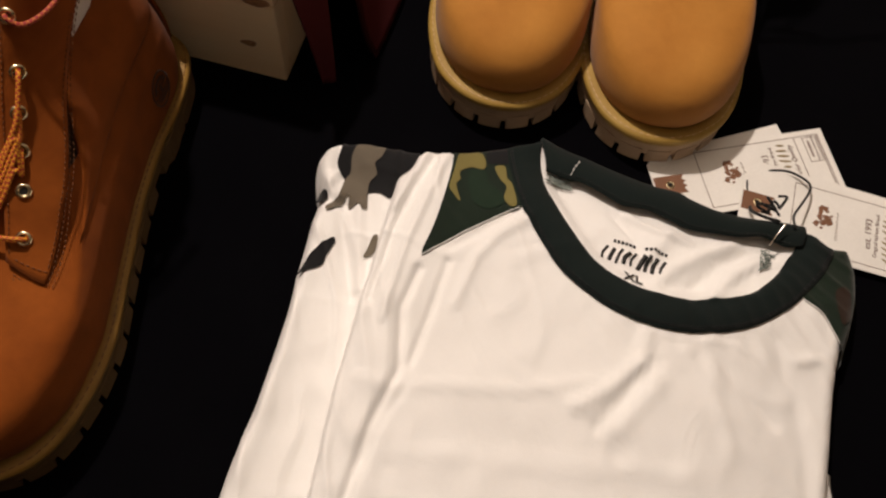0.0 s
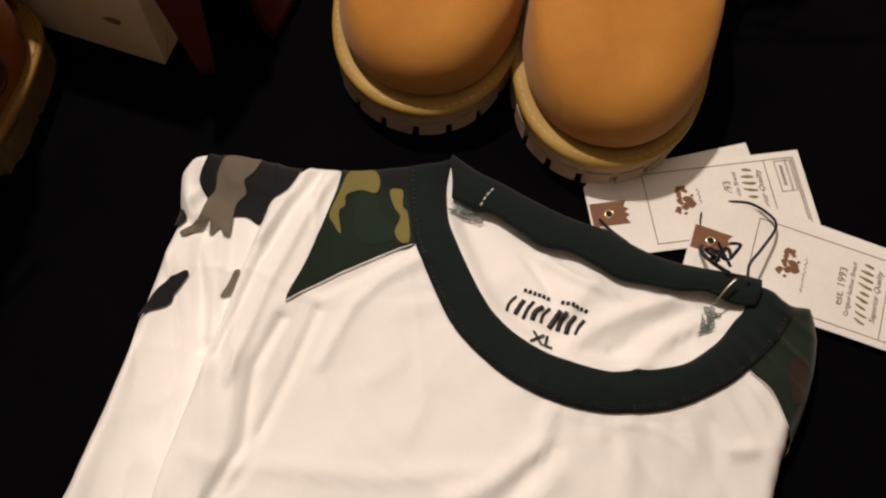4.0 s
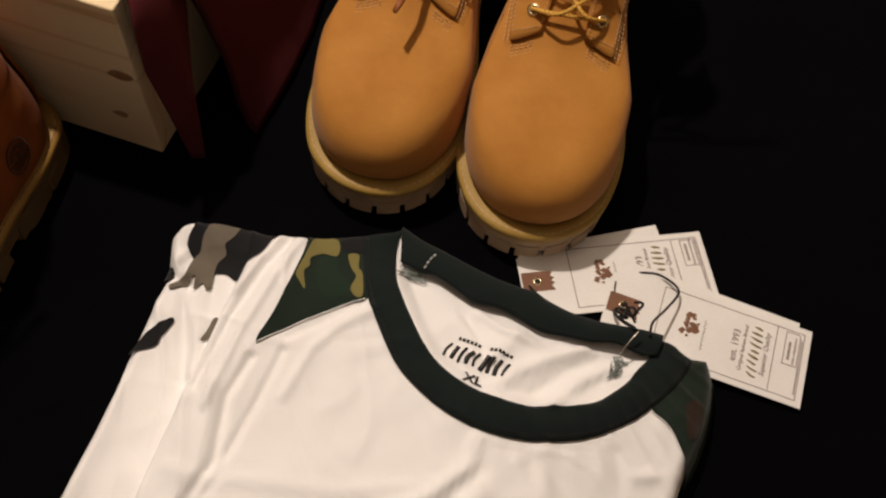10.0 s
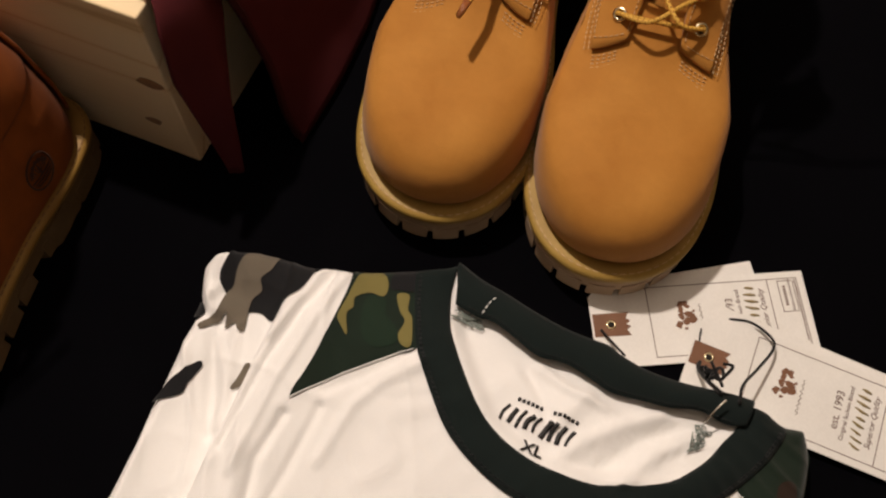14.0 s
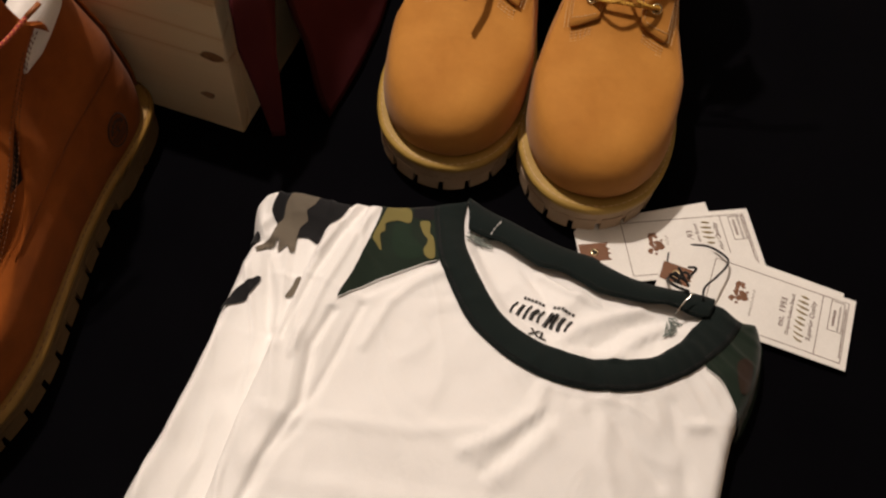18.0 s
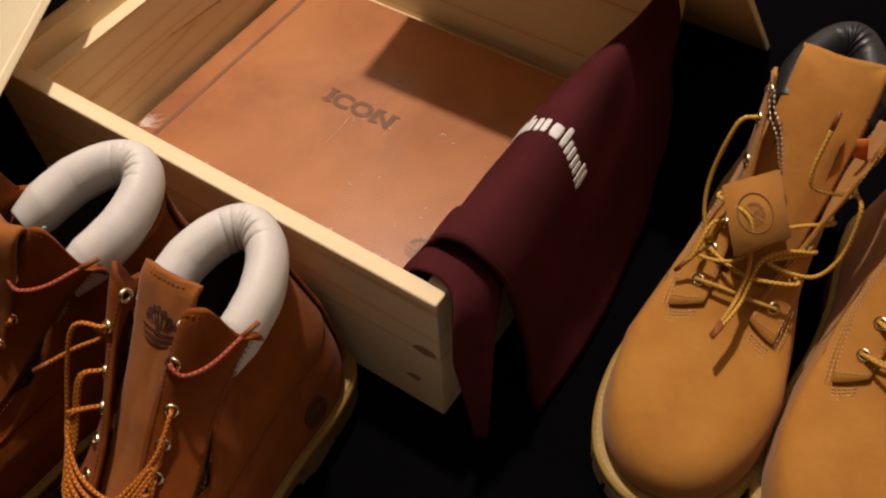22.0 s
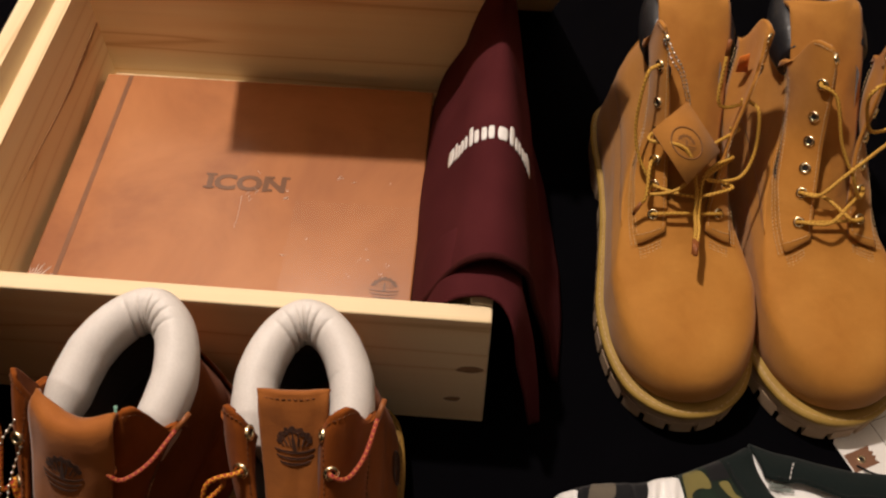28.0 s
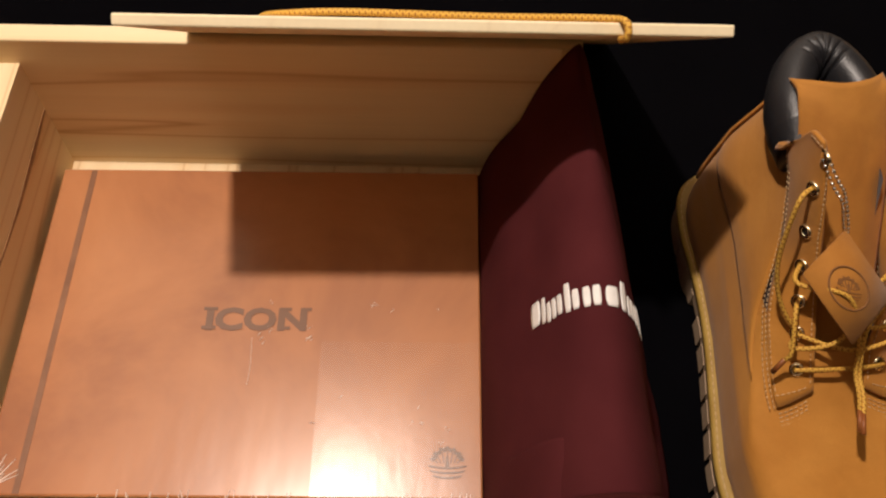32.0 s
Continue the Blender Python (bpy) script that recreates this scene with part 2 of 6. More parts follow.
M_CARD_B = grainy("brown_card", (0.16, 0.075, 0.04), (0.21, 0.10, 0.055), 80, 0.6)
M_THREAD = fabric("black_thread", (0.010, 0.009, 0.009), (0.006, 0.006, 0.006))
M_PAGES = grainy("page_edges", (0.22, 0.15, 0.10), (0.32, 0.23, 0.16), 400, 0.7)
M_ORANGE = fabric("orange_label", (0.75, 0.20, 0.02), (0.65, 0.16, 0.02))
M_GREEN = fabric("green_label", (0.10, 0.35, 0.22), (0.30, 0.5, 0.42))


def book_material():
    """Printed brown leather under tight shrink film: the film is a clear glossy coat with ripples."""
    m, nt, b = material("wrapped_cover", 0.55, spec=0.35)
    v = coords(nt)
    broad = noise_tex(nt, v, 8, 5, 0.6, 0.5)
    col = ramp(nt, broad, [(0.25, (0.27, 0.096, 0.038)), (0.5, (0.43, 0.170, 0.062)), (0.75, (0.53, 0.225, 0.084))])
    nt.links.new(col, b.inputs["Base Color"])
    b.inputs["Coat Weight"].default_value = 1.0
    b.inputs["Coat Roughness"].default_value = 0.25
    rip = noise_tex(nt, coords(nt, (1, 0.25, 1)), 22, 3)
    n = add(nt, "ShaderNodeBump", Strength=0.18, Distance=0.003)
    nt.links.new(rip, n.inputs["Height"])
    nt.links.new(n.outputs[0], b.inputs["Coat Normal"])
    return m


M_BOOK = book_material()


def film_material():
    """Clear shrink film: mostly see-through, with a soft gloss over small ripples."""
    m = bpy.data.materials.new("shrink_film")
    m.use_nodes = True
    nt = m.node_tree
    nt.nodes.remove(nt.nodes["Principled BSDF"])
    clear, gloss, mix = (nt.nodes.new(k) for k in ("ShaderNodeBsdfTransparent", "ShaderNodeBsdfGlossy", "ShaderNodeMixShader"))
    gloss.inputs["Roughness"].default_value = 0.30
    mix.inputs[0].default_value = 0.04
    rip = noise_tex(nt, coords(nt, (1, 0.5, 1)), 45, 4)
    n = add(nt, "ShaderNodeBump", Strength=0.35, Distance=0.0012)
    nt.links.new(rip, n.inputs["Height"])
    nt.links.new(n.outputs[0], gloss.inputs["Normal"])
    for k, sh in enumerate((clear, gloss)):
        nt.links.new(sh.outputs[0], mix.inputs[k + 1])
    nt.links.new(mix.outputs[0], nt.nodes["Material Output"].inputs["Surface"])
    return m


M_FILM = film_material()
M_BOOK_INK = material("cover_ink", 0.5)[0]
M_BOOK_INK.node_tree.nodes["Principled BSDF"].inputs["Base Color"].default_value = (0.17, 0.075, 0.034, 1)
M_BOOK_INK.node_tree.nodes["Principled BSDF"].inputs["Coat Weight"].default_value = 1.0
M_BOOK_INK.node_tree.nodes["Principled BSDF"].inputs["Coat Roughness"].default_value = 0.16
# pale base colour stands in for the glints on creased clear film
M_GLINT = material("shrink_film_glint", 0.32, spec=0.8)[0]
M_GLINT.node_tree.nodes["Principled BSDF"].inputs["Base Color"].default_value = (0.86, 0.72, 0.63, 1)


# ------------------------------------------------------------ mesh helpers
def thing(name, label, category, m=None, group="", kind=""):
    ob = new(name)
    ob.empty_display_size = 0.02
    ob.matrix_world = m or Matrix()
    return tagged(ob, label, category, group, kind)


def part(name, data, mat, parent=None, label="", smooth=True, kind=""):
    """Links a bmesh, or a pair of vertices and faces, as one mesh object under a thing or a part."""
    me = bpy.data.meshes.new(name)
    if isinstance(data, bmesh.types.BMesh):
        data.to_mesh(me)
        data.free()
    else:
        me.from_pydata([tuple(v) for v in data[0]], [], data[1])
        if len(data) > 2 and data[2] is not None:
            uv = me.uv_layers.new(name="UVMap")
            for loop in me.loops:
                uv.data[loop.index].uv = data[2][loop.vertex_index]
    me.update()
    if smooth:
        me.shade_smooth()
    for one in mat if isinstance(mat, (list, tuple)) else [mat]:
        me.materials.append(one)
    ob = new(name, me)
    ob.parent = parent
    if label or kind:
        tagged(ob, label, kind=kind)
    return ob


def box_data(lo, hi, bevel=0.0015, segments=2):
    bm = bmesh.new()
    bmesh.ops.create_cube(bm, size=1)
    size, mid = [h - l for l, h in zip(lo, hi)], [(h + l) / 2 for l, h in zip(lo, hi)]
    for v in bm.verts:
        v.co = Vector([c * s + m for c, s, m in zip(v.co, size, mid)])
    if bevel:
        bmesh.ops.bevel(bm, geom=bm.edges[:], offset=bevel, segments=segments, affect="EDGES", profile=0.5)
    return bm


def flat(ob, angle=35):
    ob.data.shade_flat()
    return ob


def spline(points, n=8, closed=False):
    """A smooth curve through the points (Catmull-Rom), n samples to a span."""
    p = [np.array(q, float) for q in points]
    k, out = len(p), []
    spans = k if closed else k - 1
    for i in range(spans):
        if closed:
            a, b, c, d = p[(i - 1) % k], p[i], p[(i + 1) % k], p[(i + 2) % k]
        else:
            b, c = p[i], p[i + 1]
            a = p[i - 1] if i else 2 * b - c
            d = p[i + 2] if i + 2 < k else 2 * c - b
        for s in range(n):
            t = s / n
            out.append(0.5 * (2 * b + (c - a) * t + (2 * a - 5 * b + 4 * c - d) * t * t + (3 * b - a - 3 * c + d) * t**3))
    if not closed:
        out.append(p[-1])
    return out


def tube(points, radius, sides=8, closed=False, flatten=1.0):
    """A round cord along the points, with ends closed; radius may be a list."""
    pts = [Vector(q) for q in points]
    n = len(pts)
    radii = radius if isinstance(radius, (list, tuple, np.ndarray)) else [radius] * n
    verts, faces, uvs, up, run = [], [], [], None, 0.0
    for i, q in enumerate(pts):
        a, b = (pts[i - 1], pts[(i + 1) % n]) if closed else (pts[max(i - 1, 0)], pts[min(i + 1, n - 1)])
        d = (b - a).normalized()
        if up is None:
            up = d.orthogonal().normalized() if abs(d.z) > 0.95 else (Vector((0, 0, 1)) - d * d.z).normalized()
        up = (up - d * up.dot(d)).normalized()
        side = d.cross(up)
        run += (q - pts[i - 1]).length if i else 0
        for k in range(sides):
            t = 2 * math.pi * k / sides
            verts.append(q + radii[i] * (math.cos(t) * side + flatten * math.sin(t) * up))
            uvs.append((run, k / sides * 2))
    for i in range(n if closed else n - 1):
        j = (i + 1) % n
        for k in range(sides):
            l = (k + 1) % sides
            faces.append((i * sides + k, i * sides + l, j * sides + l, j * sides + k))
    if not closed:
        faces += [tuple(range(sides))[::-1], tuple((n - 1) * sides + k for k in range(sides))]
    return verts, faces, uvs


def joined(*datas):
    verts, faces, uvs = [], [], []
    for d in datas:
        k = len(verts)
        verts += list(d[0])
        faces += [tuple(i + k for i in f) for f in d[1]]
        uvs += list(d[2]) if len(d) > 2 and d[2] is not None else [(0, 0)] * len(d[0])
    return verts, faces, uvs


def sheet(f, us, vs, thick=0.0, wrap=False):
    """A surface f(u, v) over a grid, with a thickness below it where asked for."""
    top = [[Vector(f(u, v)) for u in us] for v in vs]
    n, k = len(us), len(vs)
    verts = [p for row in top for p in row]
    faces = [(j * n + i, j * n + (i + 1) % n, (j + 1) * n + (i + 1) % n, (j + 1) * n + i) for j in range(k - 1) for i in range(n if wrap else n - 1)]
    if thick:
        low = []
        for j in range(k):
            for i in range(n):
                du = top[j][(i + 1) % n if wrap else min(i + 1, n - 1)] - top[j][(i - 1) % n if wrap else max(i - 1, 0)]
                dv = top[min(j + 1, k - 1)][i] - top[max(j - 1, 0)][i]
                nn = du.cross(dv)
                low.append(top[j][i] - thick * (nn.normalized() if nn.length > 1e-12 else Vector((0, 0, 1))))
        m = len(verts)
        verts += low
        faces += [tuple(i + m for i in reversed(q)) for q in list(faces)]
        rim = [(j * n + i, j * n + (i + 1) % n) for j in (0, k - 1) for i in range(n if wrap else n - 1)]
        if not wrap:
            rim += [(j * n + i, (j + 1) * n + i) for i in (0, n - 1) for j in range(k - 1)]
        faces += [(a, b, b + m, a + m) for a, b in rim]
    return verts, faces


def recalc(data):
    bm = bmesh.new()
    vs = [bm.verts.new(tuple(v)) for v in data[0]]
    for f in data[1]:
        try:
            bm.faces.new([vs[i] for i in f])
        except ValueError:
            pass
    bmesh.ops.recalc_face_normals(bm, faces=bm.faces[:])
    return bm


def prism(outline, z0, z1):
    """An upright prism over a closed outline of (x, y)."""
    n = len(outline)
    verts = [(x, y, z0) for x, y in outline] + [(x, y, z1) for x, y in outline]
    faces = [tuple(range(n))[::-1], tuple(range(n, 2 * n))] + [(i, (i + 1) % n, n + (i + 1) % n, n + i) for i in range(n)]
    return verts, faces


def placed(data, m):
    return ([m @ Vector(v) for v in data[0]], *data[1:])


def text_data(body, size, depth=0.0004, offset=0.0, shear=0.0, align="CENTER"):
    """Letters of the built-in font as vertices and faces, lying in the xy plane."""
    cu = bpy.data.curves.new("letters", "FONT")
    cu.body, cu.size, cu.extrude, cu.offset, cu.shear, cu.align_x = body, size, depth / 2, offset, shear, align
    cu.resolution_u = 3
    ob = bpy.data.objects.new("letters", cu)
    me = bpy.data.meshes.new_from_object(ob)
    data = [v.co.copy() for v in me.vertices], [tuple(p.vertices) for p in me.polygons]
    bpy.data.objects.remove(ob)
    bpy.data.curves.remove(cu)
    bpy.data.meshes.remove(me)
    return data



# ------------------------------------------------------------ the room round the things
def room():
    fl = part("floor", box_data((-3.0, -3.0, -0.05), (3.0, 1.5, -0.004), 0), M_FLOOR, None, smooth=False)
    tagged(fl, "tan wooden floor beside the black cloth", "floor", kind="structure")
    # unseen walls; the north one is added close and white as fill-light bounce
    for name, lo, hi in (("bounce_wall_north", (-3.0, 1.5, -0.05), (3.0, 1.6, 2.5)), ("wall_south", (-3.0, -3.1, -0.05), (3.0, -3.0, 2.5)),
                         ("wall_west", (-3.1, -3.1, -0.05), (-3.0, 1.6, 2.5)), ("wall_east", (3.0, -3.1, -0.05), (3.1, 1.6, 2.5))):
        tagged(part(name, box_data(lo, hi, 0), M_CEILING if name == "bounce_wall_north" else M_WALL, None, smooth=False), "added white wall bouncing light, closing the room" if name == "bounce_wall_north" else "plain dim wall closing the room", "wall", kind="structure")
    tagged(part("ceiling", box_data((-3.1, -3.1, 2.5), (3.1, 1.6, 2.6), 0), M_CEILING, None, smooth=False), "plain white ceiling", "ceiling", kind="structure")


def black_cloth():
    """A black sheet spread on the floor, with a wavering hem on its long side."""
    def f(u, v):
        x = -1.3 + 1.82 * u
        y = -1.2 + 2.4 * v
        if u > 0.9:
            x += (u - 0.9) * 10 * (0.006 * math.sin(9 * y + 0.8) + 0.003 * math.sin(31 * y) + 0.012 * y)
        z = 0.0 + 0.0006 * noise.noise(Vector((x * 9, y * 9, 0.3)))
        return x, y, z - 0.0007
    ob = part("black_cloth", recalc(sheet(f, np.linspace(0, 1, 90), np.linspace(0, 1, 110), 0.0022)), M_CLOTH)
    tagged(ob, "black cotton sheet spread flat over the floor", "cloth")


room()
black_cloth()


# ------------------------------------------------------------ wooden box, its lids
BOX = pose(0, 0, 0.0006, 0, 0, -1.0)


def wooden_box():
    t = thing("wooden_box", "open shallow pine box with a rebated rim", "box", BOX)
    h = 0.1375
    front = part("front_board", box_data((-0.388, 0, 0), (0, 0.012, h), 0.0012), M_PINE_X, t, "pine board with two dark knots", smooth=False)
    for x, z, rx, rz in ((-0.0120, 0.077, 0.0085, 0.0042), (-0.0225, 0.0335, 0.0055, 0.0030)):
        ring = [(x + rx * math.cos(a) * (1 + 0.18 * math.sin(2 * a) + 0.12 * math.sin(3 * a + x * 900)), -0.0003, z + rz * math.sin(a) * (1 + 0.2 * math.cos(a))) for a in np.linspace(0, 2 * math.pi, 24, endpoint=False)]
        back = [(a, 0.001, c) for a, b, c in ring]
        n = len(ring)
        part("knot", (ring + back, [tuple(range(n))] + [(i, i + n, (i + 1) % n + n, (i + 1) % n) for i in range(n)]), M_KNOT, front, smooth=False)
    part("back_board", box_data((-0.388, 0.322, 0), (0, 0.336, h), 0.0012), M_PINE_X, t, smooth=False)
    sec = [(-0.388, 0), (-0.388, h), (-0.375, h), (-0.375, 0.116), (-0.362, 0.116), (-0.362, 0)]
    left = prism([(x, z) for x, z in sec], -0.322, -0.012)
    left = ([(x, -y, z) for x, z, y in left[0]], left[1])
    side = part("side_board", recalc(left), M_PINE_Y, t, smooth=False)
    run = ((0.320, 0.071, 0.0010), (0.285, 0.068, 0.0026), (0.245, 0.066, 0.0018), (0.211, 0.067, 0.0010), (0.135, 0.073, 0.0003))
    streak = [(-0.3617, y, z + w) for y, z, w in run] + [(-0.3617, y, z - w) for y, z, w in run[::-1]]
    back = [(x - 0.001, y, z) for x, y, z in streak]
    n = len(streak)
    part("grain_streak", recalc((streak + back, [tuple(range(n))] + [(i, (i + 1) % n, (i + 1) % n + n, i + n) for i in range(n)])), M_KNOT, side, "dark reddish grain streak", smooth=False)
    part("side_board", box_data((-0.014, 0.012, 0), (0, 0.322, h), 0.0012), M_PINE_Y, t, smooth=False)
    part("bottom_board", box_data((-0.362, 0.012, 0.003), (-0.014, 0.322, 0.010), 0), M_PINE_Y, t, smooth=False)


def lid(m, w, d, thick, label):
    t = thing("box_lid", label, "lid", m, "lids of the wooden box")
    part("panel", box_data((0, 0, -thick), (w, d, 0), 0.001), M_PINE_LID, t, smooth=False)
    return t


# one lid leans on the front corner of the box, the other on its back board
e1 = Vector((-0.510, 0.857, -0.071)).normalized()
e2 = Vector((-0.733, -0.441, -0.517))
e2 = (e2 - e1 * e2.dot(e1)).normalized()
up3 = e1.cross(e2)
LID_A = Matrix((e2, -e1, up3)).transposed().to_4x4()
corner_a = Vector((-0.270, -0.078, 0.197))
LEN_A = 0.374
far_a = corner_a + e1 * 0.345
LID_A.translation = far_a
e_dn = Vector((0.0, 0.096, -0.103)).normalized()
e_x = Vector((1, 0, -0.02)).normalized()
nrm = e_x.cross(e_dn)
nrm = -nrm if nrm.z < 0 else nrm
corner_b = Vector((-0.242, 0.240, 0.249))

wooden_box()
lid_a = lid(LID_A, LEN_A, 0.345, 0.006, "pale pine lid with a burnt emblem, leaning on the box")
LID_B = Matrix((e_x, nrm.cross(e_x), nrm)).transposed().to_4x4()
LID_B.translation = corner_b
lid_b = lid(LID_B, 0.300, 0.345, 0.006, "pale pine lid propped against the back board of the box")


def lid_emblem():
    """The burnt-in emblem on the lid: bold slanting brush strokes and a small ring, as plain shapes."""
    rnd = random.Random(4)
    zig = []
    y = 0.036
    k = 0
    while y < 0.200:
        x = 0.078 + rnd.uniform(-0.006, 0.008) if k % 2 else 0.122 + rnd.uniform(-0.010, 0.006)
        zig.append(Vector((x, y, 0)))
        y += rnd.uniform(0.003, 0.006) if k % 2 else rnd.uniform(0.011, 0.017)
        k += 1
    for a, b in zip(zig, zig[1:]):
        d = (b - a).normalized()
        n = Vector((-d.y, d.x, 0))
        w0, w1 = rnd.uniform(0.0018, 0.0034), rnd.uniform(0.0012, 0.0030)
        c = (a + b) / 2 + n * rnd.uniform(-0.0015, 0.0015)
        out = [a - d * 0.003 + n * w0, a - d * 0.001 - n * w0, c - n * (w0 + w1) * 0.55, b + d * 0.002 - n * w1, b + d * 0.003 + n * w1 * 0.4, c + n * (w0 + w1) * 0.5]
        part("burnt_stroke", recalc(prism([(p.x, p.y) for p in out], 0.0001, 0.0004 + 0.0001 * rnd.random())), M_BURN, lid_a, "burnt-in dark brown stroke", smooth=False)
    ring = [Vector((0.088 + 0.0045 * math.cos(a), 0.217 + 0.0045 * math.sin(a), 0.0002)) for a in np.linspace(0, 2 * math.pi, 24, endpoint=False)]
    part("burnt_ring", tube(ring, 0.0006, 5, True), M_BURN, lid_a, "small burnt-in ring")


lid_emblem()


def lid_lace():
    """A yellow boot lace lying over the top of the propped lid."""
    w = lambda x, s, h: LID_B @ Vector((x, s, h + 0.002))
    pts = [w(0.06, 0.07, 0), w(0.075, 0.03, 0), w(0.11, 0.014, 0.001), w(0.18, 0.012, 0), w(0.236, 0.006, 0.0), w(0.246, -0.004, -0.002), w(0.2465, -0.006, -0.009), w(0.245, 0.002, -0.010)]
    ob = part("boot_lace", tube(spline(pts, 8), 0.0019), M_LACE)
    tagged(ob, "loose yellow and brown boot lace over the lid", "lace")


lid_lace()


# ------------------------------------------------------------ wrapped book
def book():
    t = thing("book", "brown leather-look hardback in shrink film, lying in the box", "book", pose(-0.2055, 0.1885, 0.0108, 0, 0, -0.5))
    w, d, h = 0.148, 0.1175, 0.019
    cover = part("cover", box_data((-w, -d, h - 0.0028), (w, d, h), 0.0012), M_BOOK, t, smooth=False)
    part("back_cover", box_data((-w, -d, 0), (w, d, 0.0028), 0.0012), M_BOOK, t, smooth=False)
    part("pages", box_data((-w + 0.003, -d + 0.003, 0.0028), (w - 0.003, d - 0.003, h - 0.0028), 0), M_PAGES, t, "dark page edges", smooth=False)
    part("spine_groove", box_data((-w + 0.020, -d + 0.001, h - 0.001), (-w + 0.024, d - 0.001, h + 0.0003), 0), grainy("groove_grey", (0.21, 0.10, 0.055), (0.27, 0.135, 0.075), 60, 0.4), cover, "grey-brown pressed line", smooth=False)
    letters = text_data("ICON", 0.0215, 0.0004, 0.0009)
    bars = []
    xs = [v.x for v in letters[0]]
    lx0, lx1 = min(xs), max(xs)
    hh = max(v.y for v in letters[0])
    for x in (lx0 + 0.0012, ):
        for y in (0.0, hh - 0.0022):
            bars.append(prism([(x - 0.0030, y), (x + 0.0044, y), (x + 0.0044, y + 0.0022), (x - 0.0030, y + 0.0022)], -0.0002, 0.00032))
    for x, y in ((lx1 - 0.0118, 0.0), (lx1 - 0.0118, hh - 0.0022), (lx1 - 0.001, hh - 0.0022)):
        bars.append(prism([(x - 0.0024, y), (x + 0.0032, y), (x + 0.0032, y + 0.0022), (x - 0.0024, y + 0.0022)], -0.0002, 0.00032))
    title = joined(letters, *bars)
    part("title", placed(title, Matrix.Translation((0.0025, -0.0085, h + 0.0003)) @ Matrix.Diagonal((1.22, 1, 1, 1))), M_BOOK_INK, cover, "dark brown slab letters", smooth=False)
    part("emblem", recalc(placed(tree_mark(0.0125), Matrix.Translation((w - 0.021, -d + 0.022, h + 0.0002)))), M_BOOK_INK, cover, "dark round tree-like mark", smooth=False)
    film_glints(cover, w, d, h)

    # loose film over one corner, falling away towards the front edge
    def loose(u, v):
        x, y = 0.046 + (w - 0.0475) * u, -d + 0.0005 + 0.100 * v
        lift = 0.0008 + 0.0022 * math.sin(math.pi * min(v * 0.9 + 0.05, 1)) ** 0.7 * math.sin(math.pi * (0.04 + 0.92 * u)) ** 0.3
        return Vector((x, y, h + lift))
    film = part("film", recalc(sheet(loose, np.linspace(0, 1, 30), np.linspace(0, 1, 40))), M_FILM, cover, "clear loose shrink film")
    film.visible_shadow = False
    # small film creases along the front edge and the corner, glints painted pale
    rnd = random.Random(8)
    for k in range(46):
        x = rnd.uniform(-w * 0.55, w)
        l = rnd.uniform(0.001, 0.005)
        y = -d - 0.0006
        part("film_crease_glint", tube([(x, y + l, h + 0.0002), (x + rnd.uniform(-.001, .001), y, h + 0.0004), (x + rnd.uniform(-.001, .001), y - 0.0006, h - 0.002)], rnd.uniform(0.00015, 0.0004), 5), M_GLINT, cover)
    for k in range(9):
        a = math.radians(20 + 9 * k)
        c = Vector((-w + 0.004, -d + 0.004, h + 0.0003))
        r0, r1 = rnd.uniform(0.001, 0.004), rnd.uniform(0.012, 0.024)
        part("film_crease_glint", tube([c + r0 * Vector((math.cos(a), math.sin(a), 0)), c + r1 * Vector((math.cos(a + 0.1), math.sin(a + 0.1), 0))], [0.0007, 0.0002], 5), M_GLINT, cover)


def film_glints(cover, w, d, h):
    """Painted pale glints: small tears and one long ripple in the cover's film."""
    rnd = random.Random(21)
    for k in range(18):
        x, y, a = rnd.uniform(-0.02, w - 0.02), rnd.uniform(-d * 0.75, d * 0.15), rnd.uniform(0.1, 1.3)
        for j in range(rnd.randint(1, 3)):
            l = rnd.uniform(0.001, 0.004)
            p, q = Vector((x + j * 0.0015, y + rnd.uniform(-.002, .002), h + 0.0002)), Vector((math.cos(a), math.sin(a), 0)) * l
            part("film_crease_glint", tube([p, p + q * 0.5 + Vector((0, 0.0003, 0.0001)), p + q], [0.0001, rnd.uniform(0.0002, 0.0004), 0.0001], 5), M_GLINT, cover)
    part("film_crease_glint", tube(spline([(0.001, -0.014, h), (0.002, -0.035, h + 0.0002), (0.0012, -0.047, h + 0.0001)], 5), 0.00016, 5), M_GLINT, cover)


